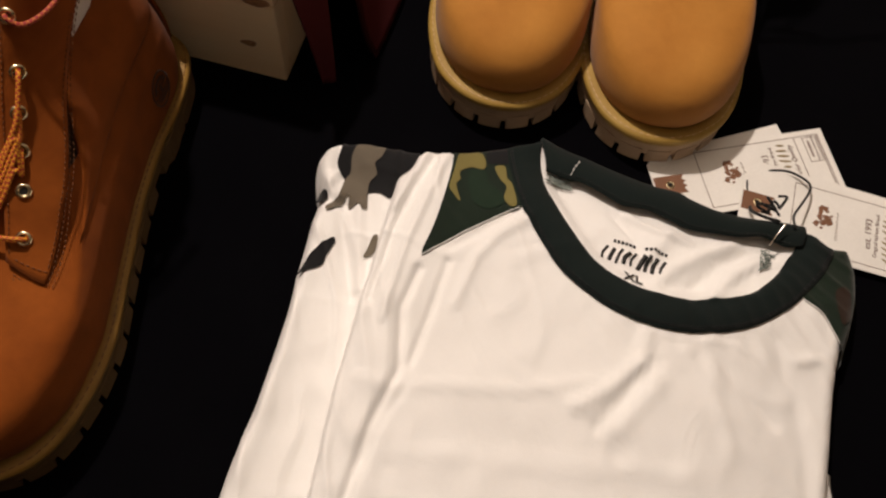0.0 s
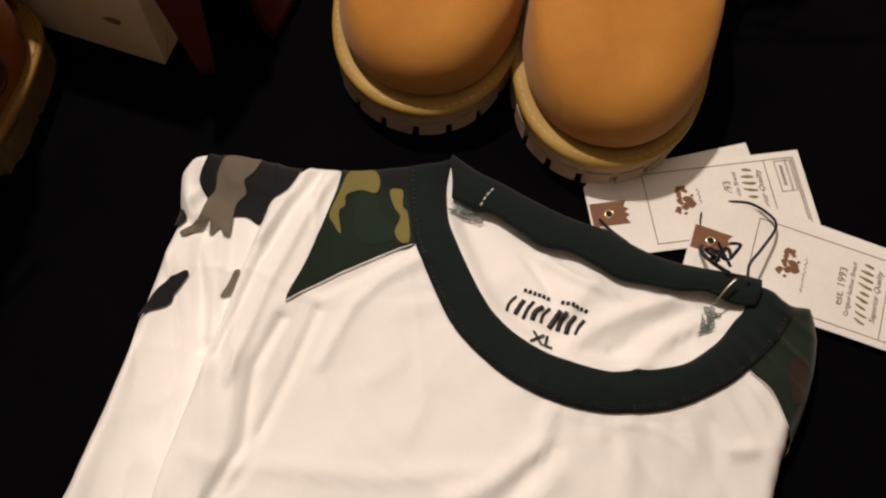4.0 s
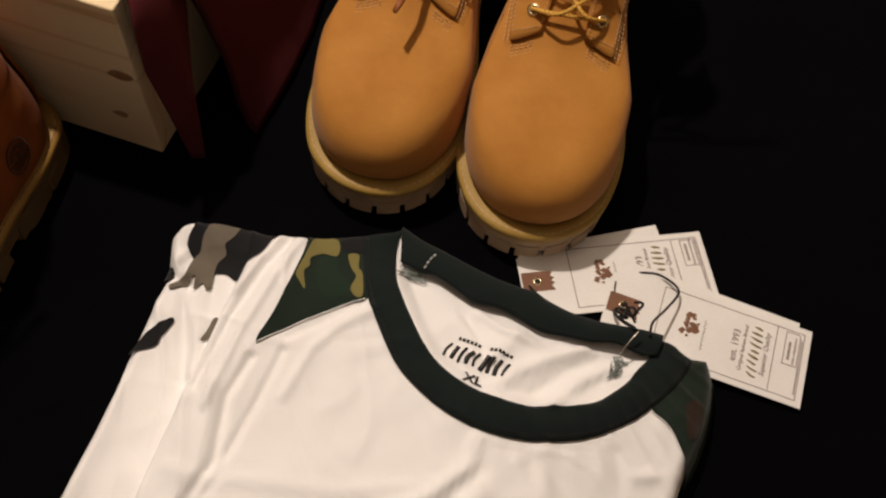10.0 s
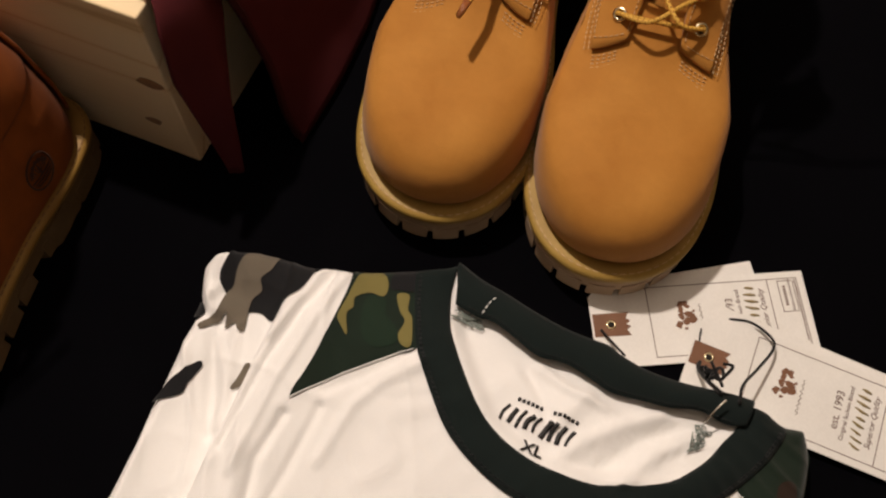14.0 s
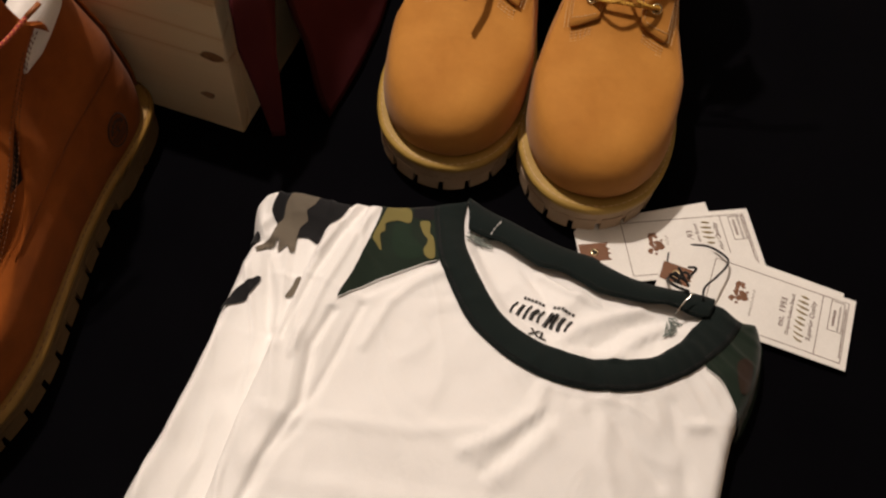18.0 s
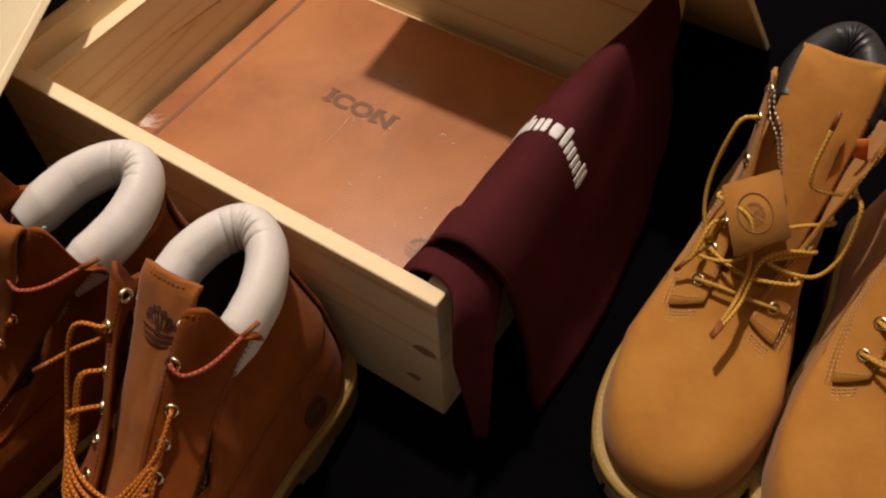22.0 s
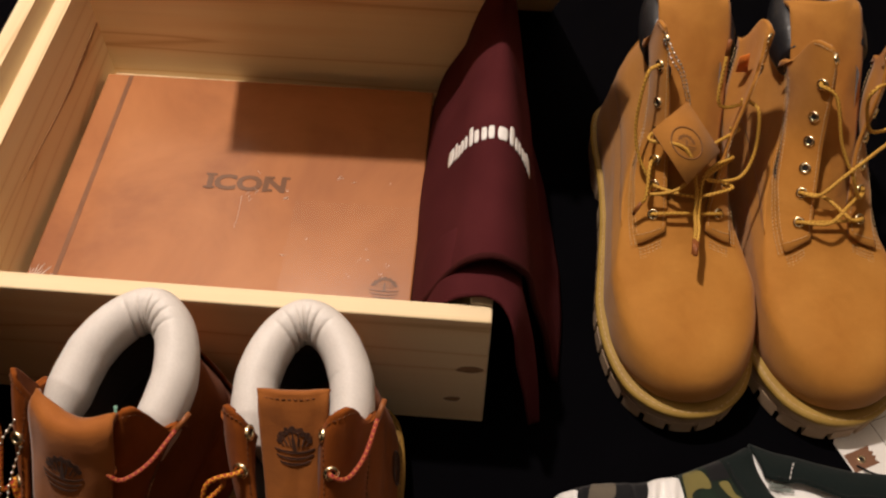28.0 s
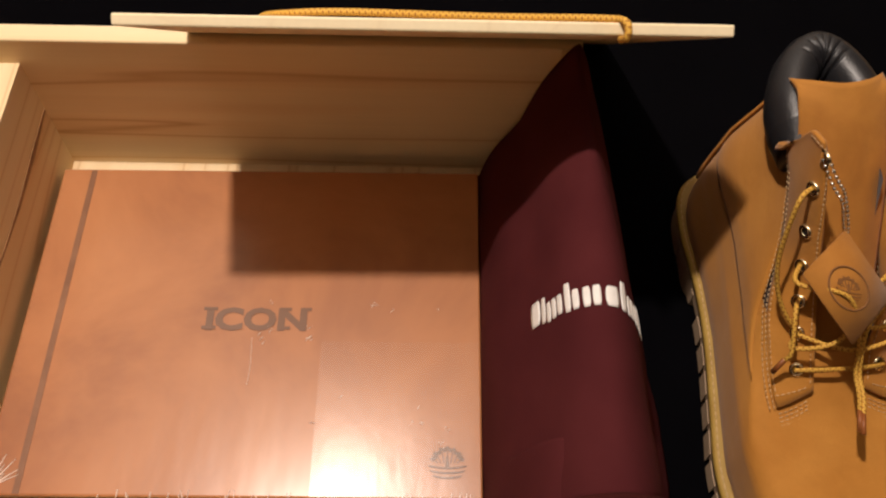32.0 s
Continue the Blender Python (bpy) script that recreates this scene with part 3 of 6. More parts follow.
def tree_mark(r, n=26):
    """A round mark: a ragged crown over a trunk and curved bars, as flat plain shapes of radius r."""
    datas = []
    for k in range(13):
        a = math.radians(10 + 160 * k / 12)
        q = 0.62 * r if k % 2 else 0.72 * r
        c = Vector((math.cos(a) * q, math.sin(a) * q * 0.95 + 0.04 * r, 0))
        s = 0.115 * r
        datas.append(prism([(c.x + s * math.cos(b) * (1 + 0.3 * math.sin(3 * b + k)), c.y + s * 0.9 * math.sin(b)) for b in np.linspace(0, 2 * math.pi, 8, endpoint=False)], 0, 0.0002 + 0.000012 * len(datas)))
    for k in range(-3, 4):
        x = k * 0.16 * r
        datas.append(prism([(x - 0.028 * r, -0.02 * r), (x * 1.6 - 0.03 * r, 0.62 * r - abs(x) * 0.5), (x * 1.6 + 0.02 * r, 0.62 * r - abs(x) * 0.5), (x + 0.035 * r, -0.02 * r)], 0, 0.0002 + 0.000012 * len(datas)))
    datas.append(prism([(-0.10 * r, -0.30 * r), (-0.07 * r, 0.3 * r), (0.07 * r, 0.3 * r), (0.10 * r, -0.30 * r)], 0, 0.0002 + 0.000012 * len(datas)))
    for y0, y1 in ((-0.12, -0.21), (-0.36, -0.45), (-0.60, -0.69)):
        wd = math.sqrt(max(0.05, 0.92 - (y0 * 1.1) ** 2)) * r
        top = [(wd * s, y0 * r + 0.10 * r * (1 - s * s) * -1) for s in np.linspace(-1, 1, 9)]
        low = [(wd * 0.9 * s, y1 * r + 0.10 * r * (1 - s * s) * -1) for s in np.linspace(1, -1, 9)]
        datas.append(prism(top + low, 0, 0.0002 + 0.000012 * len(datas)))
    return joined(*datas)


book()


# ------------------------------------------------------------ maroon cloth bag over the side of the box
BAG = [(-0.058, 0.012), (-0.056, 0.055), (-0.047, 0.093), (-0.0335, 0.122), (-0.019, 0.150), (-0.004, 0.160), (0.009, 0.154), (0.020, 0.133), (0.028, 0.102), (0.036, 0.065), (0.045, 0.032), (0.056, 0.004)]
BAG_LINE = spline(BAG, 8)
BAG_LEN = np.concatenate([[0], np.cumsum([np.linalg.norm(b - a) for a, b in zip(BAG_LINE, BAG_LINE[1:])])])


def bag_point(u, y, lift=0.0):
    """A place on the bag: u runs over it from inside the box (0) to the ground outside (1)."""
    s = u * BAG_LEN[-1]
    x, z = (np.interp(s, BAG_LEN, [p[k] for p in BAG_LINE]) for k in (0, 1))
    x2, z2 = (np.interp(min(s + 0.002, BAG_LEN[-1]), BAG_LEN, [p[k] for p in BAG_LINE]) for k in (0, 1))
    x1, z1 = (np.interp(max(s - 0.002, 0), BAG_LEN, [p[k] for p in BAG_LINE]) for k in (0, 1))
    t = (y - 0.03) / 0.285
    side = min(max((u - 0.45) / 0.3, 0), 1)
    squeeze = 1 - 0.62 * max(t - 0.35, 0) ** 1.2 * 1.5
    if x > 0.0:
        x = x * max(squeeze, 0.25)
    z -= 0.012 * max(t - 0.5, 0)
    if x < 0 and t > 0.55:
        z -= (t - 0.55) / 0.45 * 0.045 * min(1, -x / 0.03) * min(1, z / 0.06)
    n = Vector((-(z2 - z1), 0, x2 - x1)).normalized()
    w = 0.0022 * noise.noise(Vector((u * 7, y * 16, 2.0))) + 0.0016 * math.sin(u * 24 + y * 18) * side
    w += 0.004 * max(0, math.sin(y * 40 + u * 5)) * max(u - 0.7, 0)
    return Vector((x, y, z)) + n * (w + lift)


def cloth_bag():
    t = thing("cloth_bag", "maroon cotton drawstring bag draped over the box side", "bag")

    def hem(u):
        return float(np.interp(u, (0, 0.25, 0.35, 0.47, 0.53, 0.60, 0.70, 0.80, 0.90, 1.0), (0.030, 0.033, 0.037, 0.034, 0.034, 0.039, 0.045, 0.044, 0.037, 0.034)))

    def outer(u, v):
        y = hem(u) + (0.314 - hem(u)) * v
        return bag_point(u, y)
    body = part("outer_panel", recalc(sheet(outer, np.linspace(0, 1, 70), np.linspace(0, 1, 60), 0.0018)), M_MAROON, t)
    rim = [bag_point(u, hem(u), 0.0002) for u in np.linspace(0.02, 0.98, 60)]
    part("hem", tube(rim, 0.0024, 8), M_MAROON_D, t, "dark folded hem")

    # the lining flap lies behind the front edge, over the corner, and hangs outside in a narrowing tongue
    run = spline([(-0.050, 0.075), (-0.042, 0.105), (-0.031, 0.130), (-0.020, 0.1415), (-0.006, 0.1450), (0.005, 0.1435), (0.0145, 0.134), (0.0205, 0.107), (0.027, 0.070), (0.033, 0.026)], 8)

    def inner(u, v):
        k = u * (len(run) - 1)
        x, z = (float(np.interp(k, range(len(run)), [p[c] for p in run])) for c in (0, 1))
        near = float(np.interp(u, (0, 0.45, 0.55, 0.66, 0.78, 1), (0.0140, 0.0135, 0.0095, -0.003, -0.011, -0.0115)))
        far = float(np.interp(u, (0, 0.45, 0.66, 0.78, 0.89, 1), (0.075, 0.065, 0.052, 0.038, 0.017, -0.006)))
        y = far + (near - far) * v
        out = min(max((u - 0.6) / 0.2, 0), 1)
        x += out * (0.004 * math.sin(v * 3.1) - 0.003 * v * v + 0.0016 * math.sin(v * 8 + u * 5))
        z += (1 - out) * 0.0012 * math.sin(v * 7 + u * 4)
        return Vector((x, y, z))
    part("inner_panel", recalc(sheet(inner, np.linspace(0, 1, 64), np.linspace(0, 1, 26), 0.0016)), M_MAROON, t, "maroon lining flap hanging over the corner")

    # the white wordmark as plain shapes: a row of rounded bars across the cloth
    def mark(u0, y0, w, h):
        """A rounded white block on the cloth."""
        du = w / BAG_LEN[-1]
        f = lambda a, b: bag_point(u0 + du * (0.5 + (a - 0.5) * (1 - 0.30 * abs(2 * b - 1) ** 3)), y0 + h * b, 0.0007)
        part("printed_mark", recalc(sheet(f, np.linspace(0, 1, 5), np.linspace(0, 1, 8), 0.0004)), M_PRINT_W, body, "white printed shape")
    # each block of the word: its width, its height and how many strokes stand in it
    word = ((0.0085, 0.0145, 1), (0.0035, 0.0150, 1), (0.0125, 0.0112, 3), (0.0085, 0.0165, 2), (0.0085, 0.0112, 2), (0.0065, 0.0112, 1), (0.0040, 0.0165, 1), (0.0080, 0.0112, 2), (0.0085, 0.0112, 2), (0.0085, 0.0165, 2))
    s0 = float(np.interp(-0.0345, [p[0] for p in BAG_LINE], BAG_LEN))
    for k, (w, h, n) in enumerate(word):
        y0 = float(np.interp(k, (0, 3, 9), (0.1355, 0.1310, 0.1275)))
        for i in range(n):
            tall = h if i == 0 or k == 9 and i == 1 else min(h, 0.0112)
            mark(s0 / BAG_LEN[-1], y0, w * 1.2 / n * (0.80 if n > 1 else 0.95), tall)
            s0 += w * 1.2 / n
        s0 += 0.0010


cloth_bag()

# ------------------------------------------------------------ work boots
OUTER = [(0, .0), (.022, .003), (.037, .018), (.042, .05), (.041, .09), (.044, .13), (.052, .18), (.0575, .215), (.0555, .25), (.045, .281), (.026, .299), (.003, .306)]
INNER = [(-.021, .302), (-.041, .286), (-.053, .258), (-.0555, .225), (-.05, .185), (-.041, .14), (-.038, .10), (-.040, .05), (-.036, .018), (-.021, .003)]
SOLE = spline(OUTER + INNER, 6, True)
OUT_Y = np.array([p[1] for p in OUTER[:-1]]), np.array([p[0] for p in OUTER[:-1]])
IN_Y = np.array([p[1] for p in INNER[::-1]]), np.array([-p[0] for p in INNER[::-1]])
# rings of the upper: back y, back z, front y, front z, width, front roundness
RINGS = np.array([
    (.008, .028, .297, .028, .930, .062), (.006, .038, .3005, .037, .96, .065), (.005, .048, .3005, .047, .96, .067), (.005, .058, .2965, .057, .95, .067),
    (.006, .067, .2865, .0655, .94, .065), (.007, .075, .268, .072, .90, .062), (.008, .083, .238, .0765, .865, .056), (.009, .091, .207, .083, .85, .052),
    (.011, .099, .186, .094, .85, .050), (.013, .109, .170, .107, .855, .048), (.015, .120, .156, .121, .86, .046), (.017, .132, .143, .137, .87, .044),
    (.018, .145, .131, .155, .885, .042), (.018, .160, .120, .174, .90, .042)])
LEVELS = np.linspace(0, len(RINGS) - 1, 8 * (len(RINGS) - 1) + 1)
RINGS = np.array(spline(RINGS, 8))


def foot_width(y, side):
    ys, ws = OUT_Y if side > 0 else IN_Y
    y = min(max(y, 0.045), 0.235)
    return float(np.interp(y, ys, ws))


SHAPE = {"pinch": 0.0, "shift": 0.0}


def soft_step(x):
    x = min(max(x, 0), 1)
    return x * x * (3 - 2 * x)


def shaft_shift(v):
    return SHAPE["shift"] * soft_step((v - 6.5) / 6.5)


def upper(v, a, lift=0.0):
    """A place on the boot's upper: v is the height (0 to 13), a the angle round it (0 heel, pi toe, x > 0 first)."""
    yb, zb, yf, zf, k, r = (float(np.interp(v, LEVELS, RINGS[:, c])) for c in range(6))
    s = (1 - math.cos(a)) / 2
    y, side = yb + (yf - yb) * s, (1 if a <= math.pi else -1)
    w = foot_width(y, side) * k
    if y > yf - r:
        w *= math.sqrt(max(0, 1 - ((y - yf + r) / r) ** 2)) ** 0.92
    rb = 0.036
    if y < yb + rb:
        w *= math.sqrt(max(0, 1 - ((yb + rb - y) / rb) ** 2))
    z = zb + (zf - zb) * s
    x = side * w * (1 - SHAPE["pinch"] * soft_step((v - 7.5) / 4.5)) * (1 - 0.45 * SHAPE["pinch"] * soft_step((0.15 - y) / 0.09) * soft_step((v - 1) / 3)) + shaft_shift(v)
    if lift:
        n = Vector((x / 0.045, (y - 0.5 * (yb + yf)) / max(0.5 * (yf - yb), 0.03), 0.5 if v < 8 else 0.12)).normalized()
        return Vector((x, y, z)) + n * lift
    return Vector((x, y, z))


def angle_at(v, x):
    """The angle near the front at which the upper is x off the middle line."""
    lo, hi = math.pi * 0.5, math.pi
    for _ in range(30):
        mid = (lo + hi) / 2
        lo, hi = (mid, hi) if upper(v, mid).x - shaft_shift(v) > x else (lo, mid)
    return (lo + hi) / 2


def sole_data(z0, z1, grow0, grow1, lugs=False):
    verts, faces = [], []
    pts = SOLE
    n = len(pts)
    c = np.mean(pts, 0)
    nrm = []
    for i in range(n):
        t = pts[(i + 1) % n] - pts[i - 1]
        q = np.array([t[1], -t[0]])
        q = q / np.linalg.norm(q)
        nrm.append(q if q @ (pts[i] - c) > 0 else -q)
    for z, g in ((z0, grow0), (z1, grow1)):
        for p, q in zip(pts, nrm):
            verts.append((p[0] + q[0] * g, p[1] + q[1] * g, z))
    faces += [(i, (i + 1) % n, n + (i + 1) % n, n + i) for i in range(n)]
    faces += [tuple(range(n))[::-1], tuple(range(n, 2 * n))]
    return verts, faces


def resample(points, step):
    p = [np.array(q) for q in points] + [np.array(points[0])]
    d = np.concatenate([[0], np.cumsum([np.linalg.norm(b - a) for a, b in zip(p, p[1:])])])
    ts = np.linspace(0, d[-1], int(d[-1] / step), endpoint=False)
    return [np.array([np.interp(t, d, [q[k] for q in p]) for k in (0, 1)]) for t in ts]


def lug_pieces():
    """The tread: broad blocks round the edge of the sole with narrow notches between them, and none under the arch."""
    pts = resample(SOLE, 0.002)
    n = len(pts)
    out, i = [], 0
    inner = [p * np.array([0.62, 0.86]) + np.array([0, 0.02]) for p in pts]
    while i < n - 7:
        y = pts[i + 4][1]
        if 0.088 < y < 0.112:
            i += 3
            continue
        seg = [pts[(i + k) % n] * 1.0 for k in range(9)]
        ins = [inner[(i + k) % n] for k in range(8, -1, -1)]
        low = [(q[0], q[1], 0.0) for q in seg + ins]
        top = [(q[0] * 1.0, q[1], 0.013) for q in seg + ins]
        m = len(low)
        out.append((low + top, [tuple(range(m))[::-1], tuple(range(m, 2 * m))] + [(j, (j + 1) % m, m + (j + 1) % m, m + j) for j in range(m)]))
        i += 10
    return out


def wrap_mark(r, f, u0, v0, lift, outward, flip=1, tall=1.0):
    """The round mark laid onto the surface f(u, v) about (u0, v0)."""
    du, dv = 0.01, 0.01
    lu, lv = (f(u0 + du, v0) - f(u0 - du, v0)).length / (2 * du), (f(u0, v0 + dv) - f(u0, v0 - dv)).length / (2 * dv)
    verts, faces = tree_mark(r)[:2]
    out = []
    for x, y, z in (tuple(q) for q in verts):
        u, v = u0 + flip * x / lu, v0 + y * tall / lv
        n = (f(u + 0.004, v) - f(u - 0.004, v)).cross(f(u, v + 0.004) - f(u, v - 0.004)).normalized()
        n = n if n.dot(outward) > 0 else -n
        out.append(f(u, v) + n * (lift + z))
    return out, faces


def eyelet_ring(centre, normal, r0=0.0021, r1=0.0042, h=0.0013):
    n = normal.normalized()
    a = n.orthogonal().normalized()
    b = n.cross(a)
    verts, faces, k = [], [], 16
    prof = [(r0, -0.001), (r0, h * 0.7), ((r0 + r1) / 2, h), (r1, h * 0.5), (r1, -0.0006)]
    for r, z in prof:
        for i in range(k):
            t = 2 * math.pi * i / k
            verts.append(centre + a * r * math.cos(t) + b * r * math.sin(t) + n * z)
    for j in range(len(prof) - 1):
        for i in range(k):
            faces.append((j * k + i, j * k + (i + 1) % k, (j + 1) * k + (i + 1) % k, (j + 1) * k + i))
    return verts, faces


def stitches(points, mat, parent, step=0.0042, r=0.00028):
    """A row of short threads along a line on the leather."""
    p = [Vector(q) for q in points]
    d = [0]
    for a, b in zip(p, p[1:]):
        d.append(d[-1] + (b - a).length)
    at = lambda s: Vector([np.interp(s, d, [q[k] for q in p]) for k in range(3)])
    rows = [tube([at(s), at(s + step * 0.31), at(s + step * 0.62)], r, 5) for s in np.arange(0, d[-1] - step, step)]
    return part("stitching", joined(*rows), mat, parent, kind="stuff")


EYE_V = [7.75, 8.75, 9.7, 10.6, 11.5, 12.35, 13.3]


def build_boot(name, label, m, mirror, mats, group, tongue_top, tongue_curl=0.0, tongue_half=0.018, splay=(0.0, 0.0), spread=0.0, tab_rise=0.016, tongue_bow=0.42, tongue_x=0.0, dip=0.0, pinch=0.0, back=0.012, lean=0.0, shift=0.0, wide=1.0, face=(0.0, 0.0, 0.0), mark_at=0.79, crest=0.0):
    """One ankle boot, toe along +y of its own frame. mirror -1 makes the other foot. Returns it and its eyelets."""
    SHAPE.update(pinch=pinch, shift=shift)
    leather_m, inside_m, edge_m, collar_m, sole_m, welt_m, stitch_m, mark_m = mats
    t = thing(name, label, "boot", m, group)
    fx = Matrix.Diagonal((mirror * wide, 1, 1, 1))

    def add_part(pname, data, mat, parent=t, plabel="", smooth=True):
        return part(pname, recalc(placed(data, fx)), mat, parent, plabel, smooth)

    # sole: tread blocks, base, welt
    base = add_part("outsole", sole_data(0.0075, 0.022, -0.001, 0.0), sole_m, t, "pale ribbed rubber sole", False)
    for lug in lug_pieces():
        add_part("tread_lug", lug, sole_m, base, "", False)
    add_part("heel_block", prism([tuple(p) for p in spline([(0, .001), (.036, .018), (.041, .05), (.040, .086), (0, .088), (-.037, .086), (-.038, .05), (-.034, .018)], 4, True)], 0.0005, 0.020), sole_m, base, "", False)
    prof = [(0.022, 0.0), (0.0228, 0.0018), (0.0262, 0.0021), (0.0284, 0.0012), (0.029, -0.002), (0.029, -0.014)]
    rows = [sole_data(z, z + 1e-4, g, g)[0][:len(SOLE)] for z, g in prof]
    n = len(SOLE)
    welt = [v for r in rows for v in r], [(j * n + i, j * n + (i + 1) % n, (j + 1) * n + (i + 1) % n, (j + 1) * n + i) for j in range(len(prof) - 1) for i in range(n)]
    w = add_part("welt", welt, welt_m, t, "yellow stitched welt")
    stitches([fx @ Vector((*p, 0.0289)) for p in [q * np.array([0.985, 0.996]) for q in SOLE]], stitch_m, w, 0.005)

    # vamp and lower upper
    ang = np.concatenate([np.linspace(0, math.pi * 0.55, 22, endpoint=False), np.linspace(math.pi * 0.55, math.pi * 1.45, 56, endpoint=False), np.linspace(math.pi * 1.45, 2 * math.pi, 22, endpoint=False)])
    add_part("vamp", sheet(lambda a, v: upper(v, a), ang, np.linspace(0, 8.6, 40), 0, True), leather_m, t, "smooth rounded toe and lower upper")

    # quarters, flush with the vamp, and over them the eyelet facings, open at the front
    def front_edge(v):
        return 0.0125 + spread + 0.0025 * (v - 7) / 6

    turned = lambda a, side: a if side > 0 else 2 * math.pi - a
    corner = angle_at(6.6, 0.0335)

    def rear(side):
        def f(u, v):
            a = 0.74 * angle_at(v, front_edge(v)) * u
            p = upper(v, turned(a, side), 0.0004)
            if v > 11.5:
                q = (v - 11.5) / 2.1
                p.z -= q * q * 0.020 * max(0, math.sin(math.pi * min(u * 0.92, 1))) ** 0.7
            return p
        return f

    def facing(side):
        def f(s, w):
            v0 = 6.55 + 0.75 * s
            v = v0 + (13.6 - v0) * w
            inner = angle_at(v, front_edge(v))
            outer = corner + (0.60 * inner - corner) * min(1, (w / 0.95)) ** 0.85
            p = upper(v, turned(outer + (inner - outer) * s, side), 0.0022)
            if v > 11.5:
                q = (v - 11.5) / 2.1
                ear = math.exp(-((s - 0.68) / 0.30) ** 4) if lean == 0 else math.exp(-((s - 0.66) / 0.40) ** 4)
                p.z += q * (tab_rise * ear - 0.020 * q * max(0, 0.4 - s) / 0.4)
                if s > 0.80:
                    p.z -= q * q * 0.010 * ((s - 0.80) / 0.20) ** 2
            p.y -= back * max(0, (v - 11.0) / 2.6) ** 1.5 * s
            p.z += 0.0065 * min(1, w * 6) - 0.4 * face[0] * (1 - soft_step((v - 7) / 3)) + face[2] * soft_step((v - 9.5) / 3.3)
            p.y += face[0] * (1 - soft_step((v - 7) / 3)) + face[1] * soft_step((v - 10) / 3.3)
            p.x += side * 0.0085 * soft_step((v - 9.8) / 2.8) * (1.0 - 0.6 * s)
            p.x += side * (w * s) * splay[0 if side < 0 else 1]
            if w < 0.12:
                p += Vector((side * 0.0016, 0.0016, 0.0012)) * (1 - w / 0.12) * (0.4 + s)
            return p
        return f
    eyes = {-1: [], 1: []}
    for side in (1, -1):
        rq, f = rear(side), facing(side)
        q0 = add_part("quarter", sheet(rq, np.linspace(0, 1, 26), np.linspace(6.4, 13.4, 26), 0.0016 if side > 0 else -0.0016), leather_m, t, "smooth side panel")
        q = add_part("eyelet_facing", sheet(f, np.linspace(0, 1, 18), np.concatenate([np.linspace(0, 0.12, 5, endpoint=False), np.linspace(0.12, 0.75, 20, endpoint=False), np.linspace(0.75, 1, 12)]), 0.0024 if side > 0 else -0.0024), leather_m, t, "raised panel with seven eyelets")
        out = lambda u, v, h=0.0003: fx @ (f(u, v) + Vector((side * h, h, h)))
        stitches([out(u, 0.022) for u in np.linspace(0.06, 0.94, 20)], stitch_m, q, 0.0030)
        stitches([out(0.93, v) for v in np.linspace(0.03, 0.95, 40)], stitch_m, q, 0.0030)
        stitches([out(0.07, v) for v in np.linspace(0.03, 0.80, 40)], stitch_m, q, 0.0030)
        stitches([out(u, 0.962) for u in np.linspace(0.45, 0.93, 14)], stitch_m, q, 0.0030)
        for k in (0.012, 0.028):
            line = []
            for w in np.linspace(0.0, 0.85, 36):
                p, p2 = f(0.0, w), f(0.05, w)
                d = (p - p2).normalized()
                line.append(fx @ (p + d * (0.0022 + (k - 0.012) * 0.16) + Vector((side * -0.0010, 0, -0.0004))))
            stitches(line, stitch_m, q0, 0.0030)
        for k in range(4):
            line = []
            for c in np.linspace(0.0, 0.9, 12):
                p, p2 = f(c, 0.0), f(c, 0.05)
                d = (p - p2).normalized()
                line.append(fx @ (p + d * (0.0032 + 0.0022 * k) + Vector((side * -0.0014, -0.0006, -0.0024))))
            stitches(line, stitch_m, q0, 0.0030)
        for i in range(7):
            w = (EYE_V[i] - 7.2) / 6.4
            s0, s1 = 0.2, 1.0
            for _ in range(24):
                sm = (s0 + s1) / 2
                s0, s1 = (sm, s1) if (f(1.0, w) - f(sm, w)).length > 0.0098 else (s0, sm)
            c = f(sm, w)
            n = (f(sm + 0.04, w) - f(sm - 0.04, w)).cross(f(sm, w + 0.02) - f(sm, w - 0.02)).normalized()
            if n.y < 0:
                n = -n
            eyes[side].append((fx @ c, (fx.to_3x3() @ n).normalized()))
            cc, nn = eyes[side][-1]
            e = part("eyelet", recalc(eyelet_ring(cc + nn * 0.0003, nn)), M_BRASS, q, "brass ring")
            side_v = nn.orthogonal().normalized()
            hole = [cc + nn * 0.0006 + 0.0023 * (side_v * math.cos(b) + nn.cross(side_v) * math.sin(b)) for b in np.linspace(0, 2 * math.pi, 12, endpoint=False)]
            part("eyelet_hole", (hole, [tuple(range(12))]), M_HOLE, e, smooth=False)
        if side > 0:
            if lean == 0:
                heel = lambda u, v: upper(v, u)
                add_part("stamped_mark", wrap_mark(0.0098, heel, 0.885, 2.35, 0.0004, Vector((1, 0, 0.1))), mark_m, q0, "dark round stamp", False)
                ring = [fx @ (upper(2.35 + 1.14 * math.sin(b), 0.885 + 0.088 * math.cos(b)) + Vector((0.0005, 0, 0))) for b in np.linspace(0, 2 * math.pi, 36, endpoint=False)]
                part("stamped_ring", tube(ring, 0.0006, 5, True), mark_m, q0)
    # back strip
    add_part("heel_strip", sheet(lambda a, v: upper(v, a % (2 * math.pi), 0.0040), np.linspace(-0.34, 0.34, 9), np.linspace(1.0, 12.6, 24), 0.002), leather_m, t, "leather strip down the heel")

    # padded collar with gathers at the back
    path = []
    amax = 1.86 if lean == 0 else 1.66
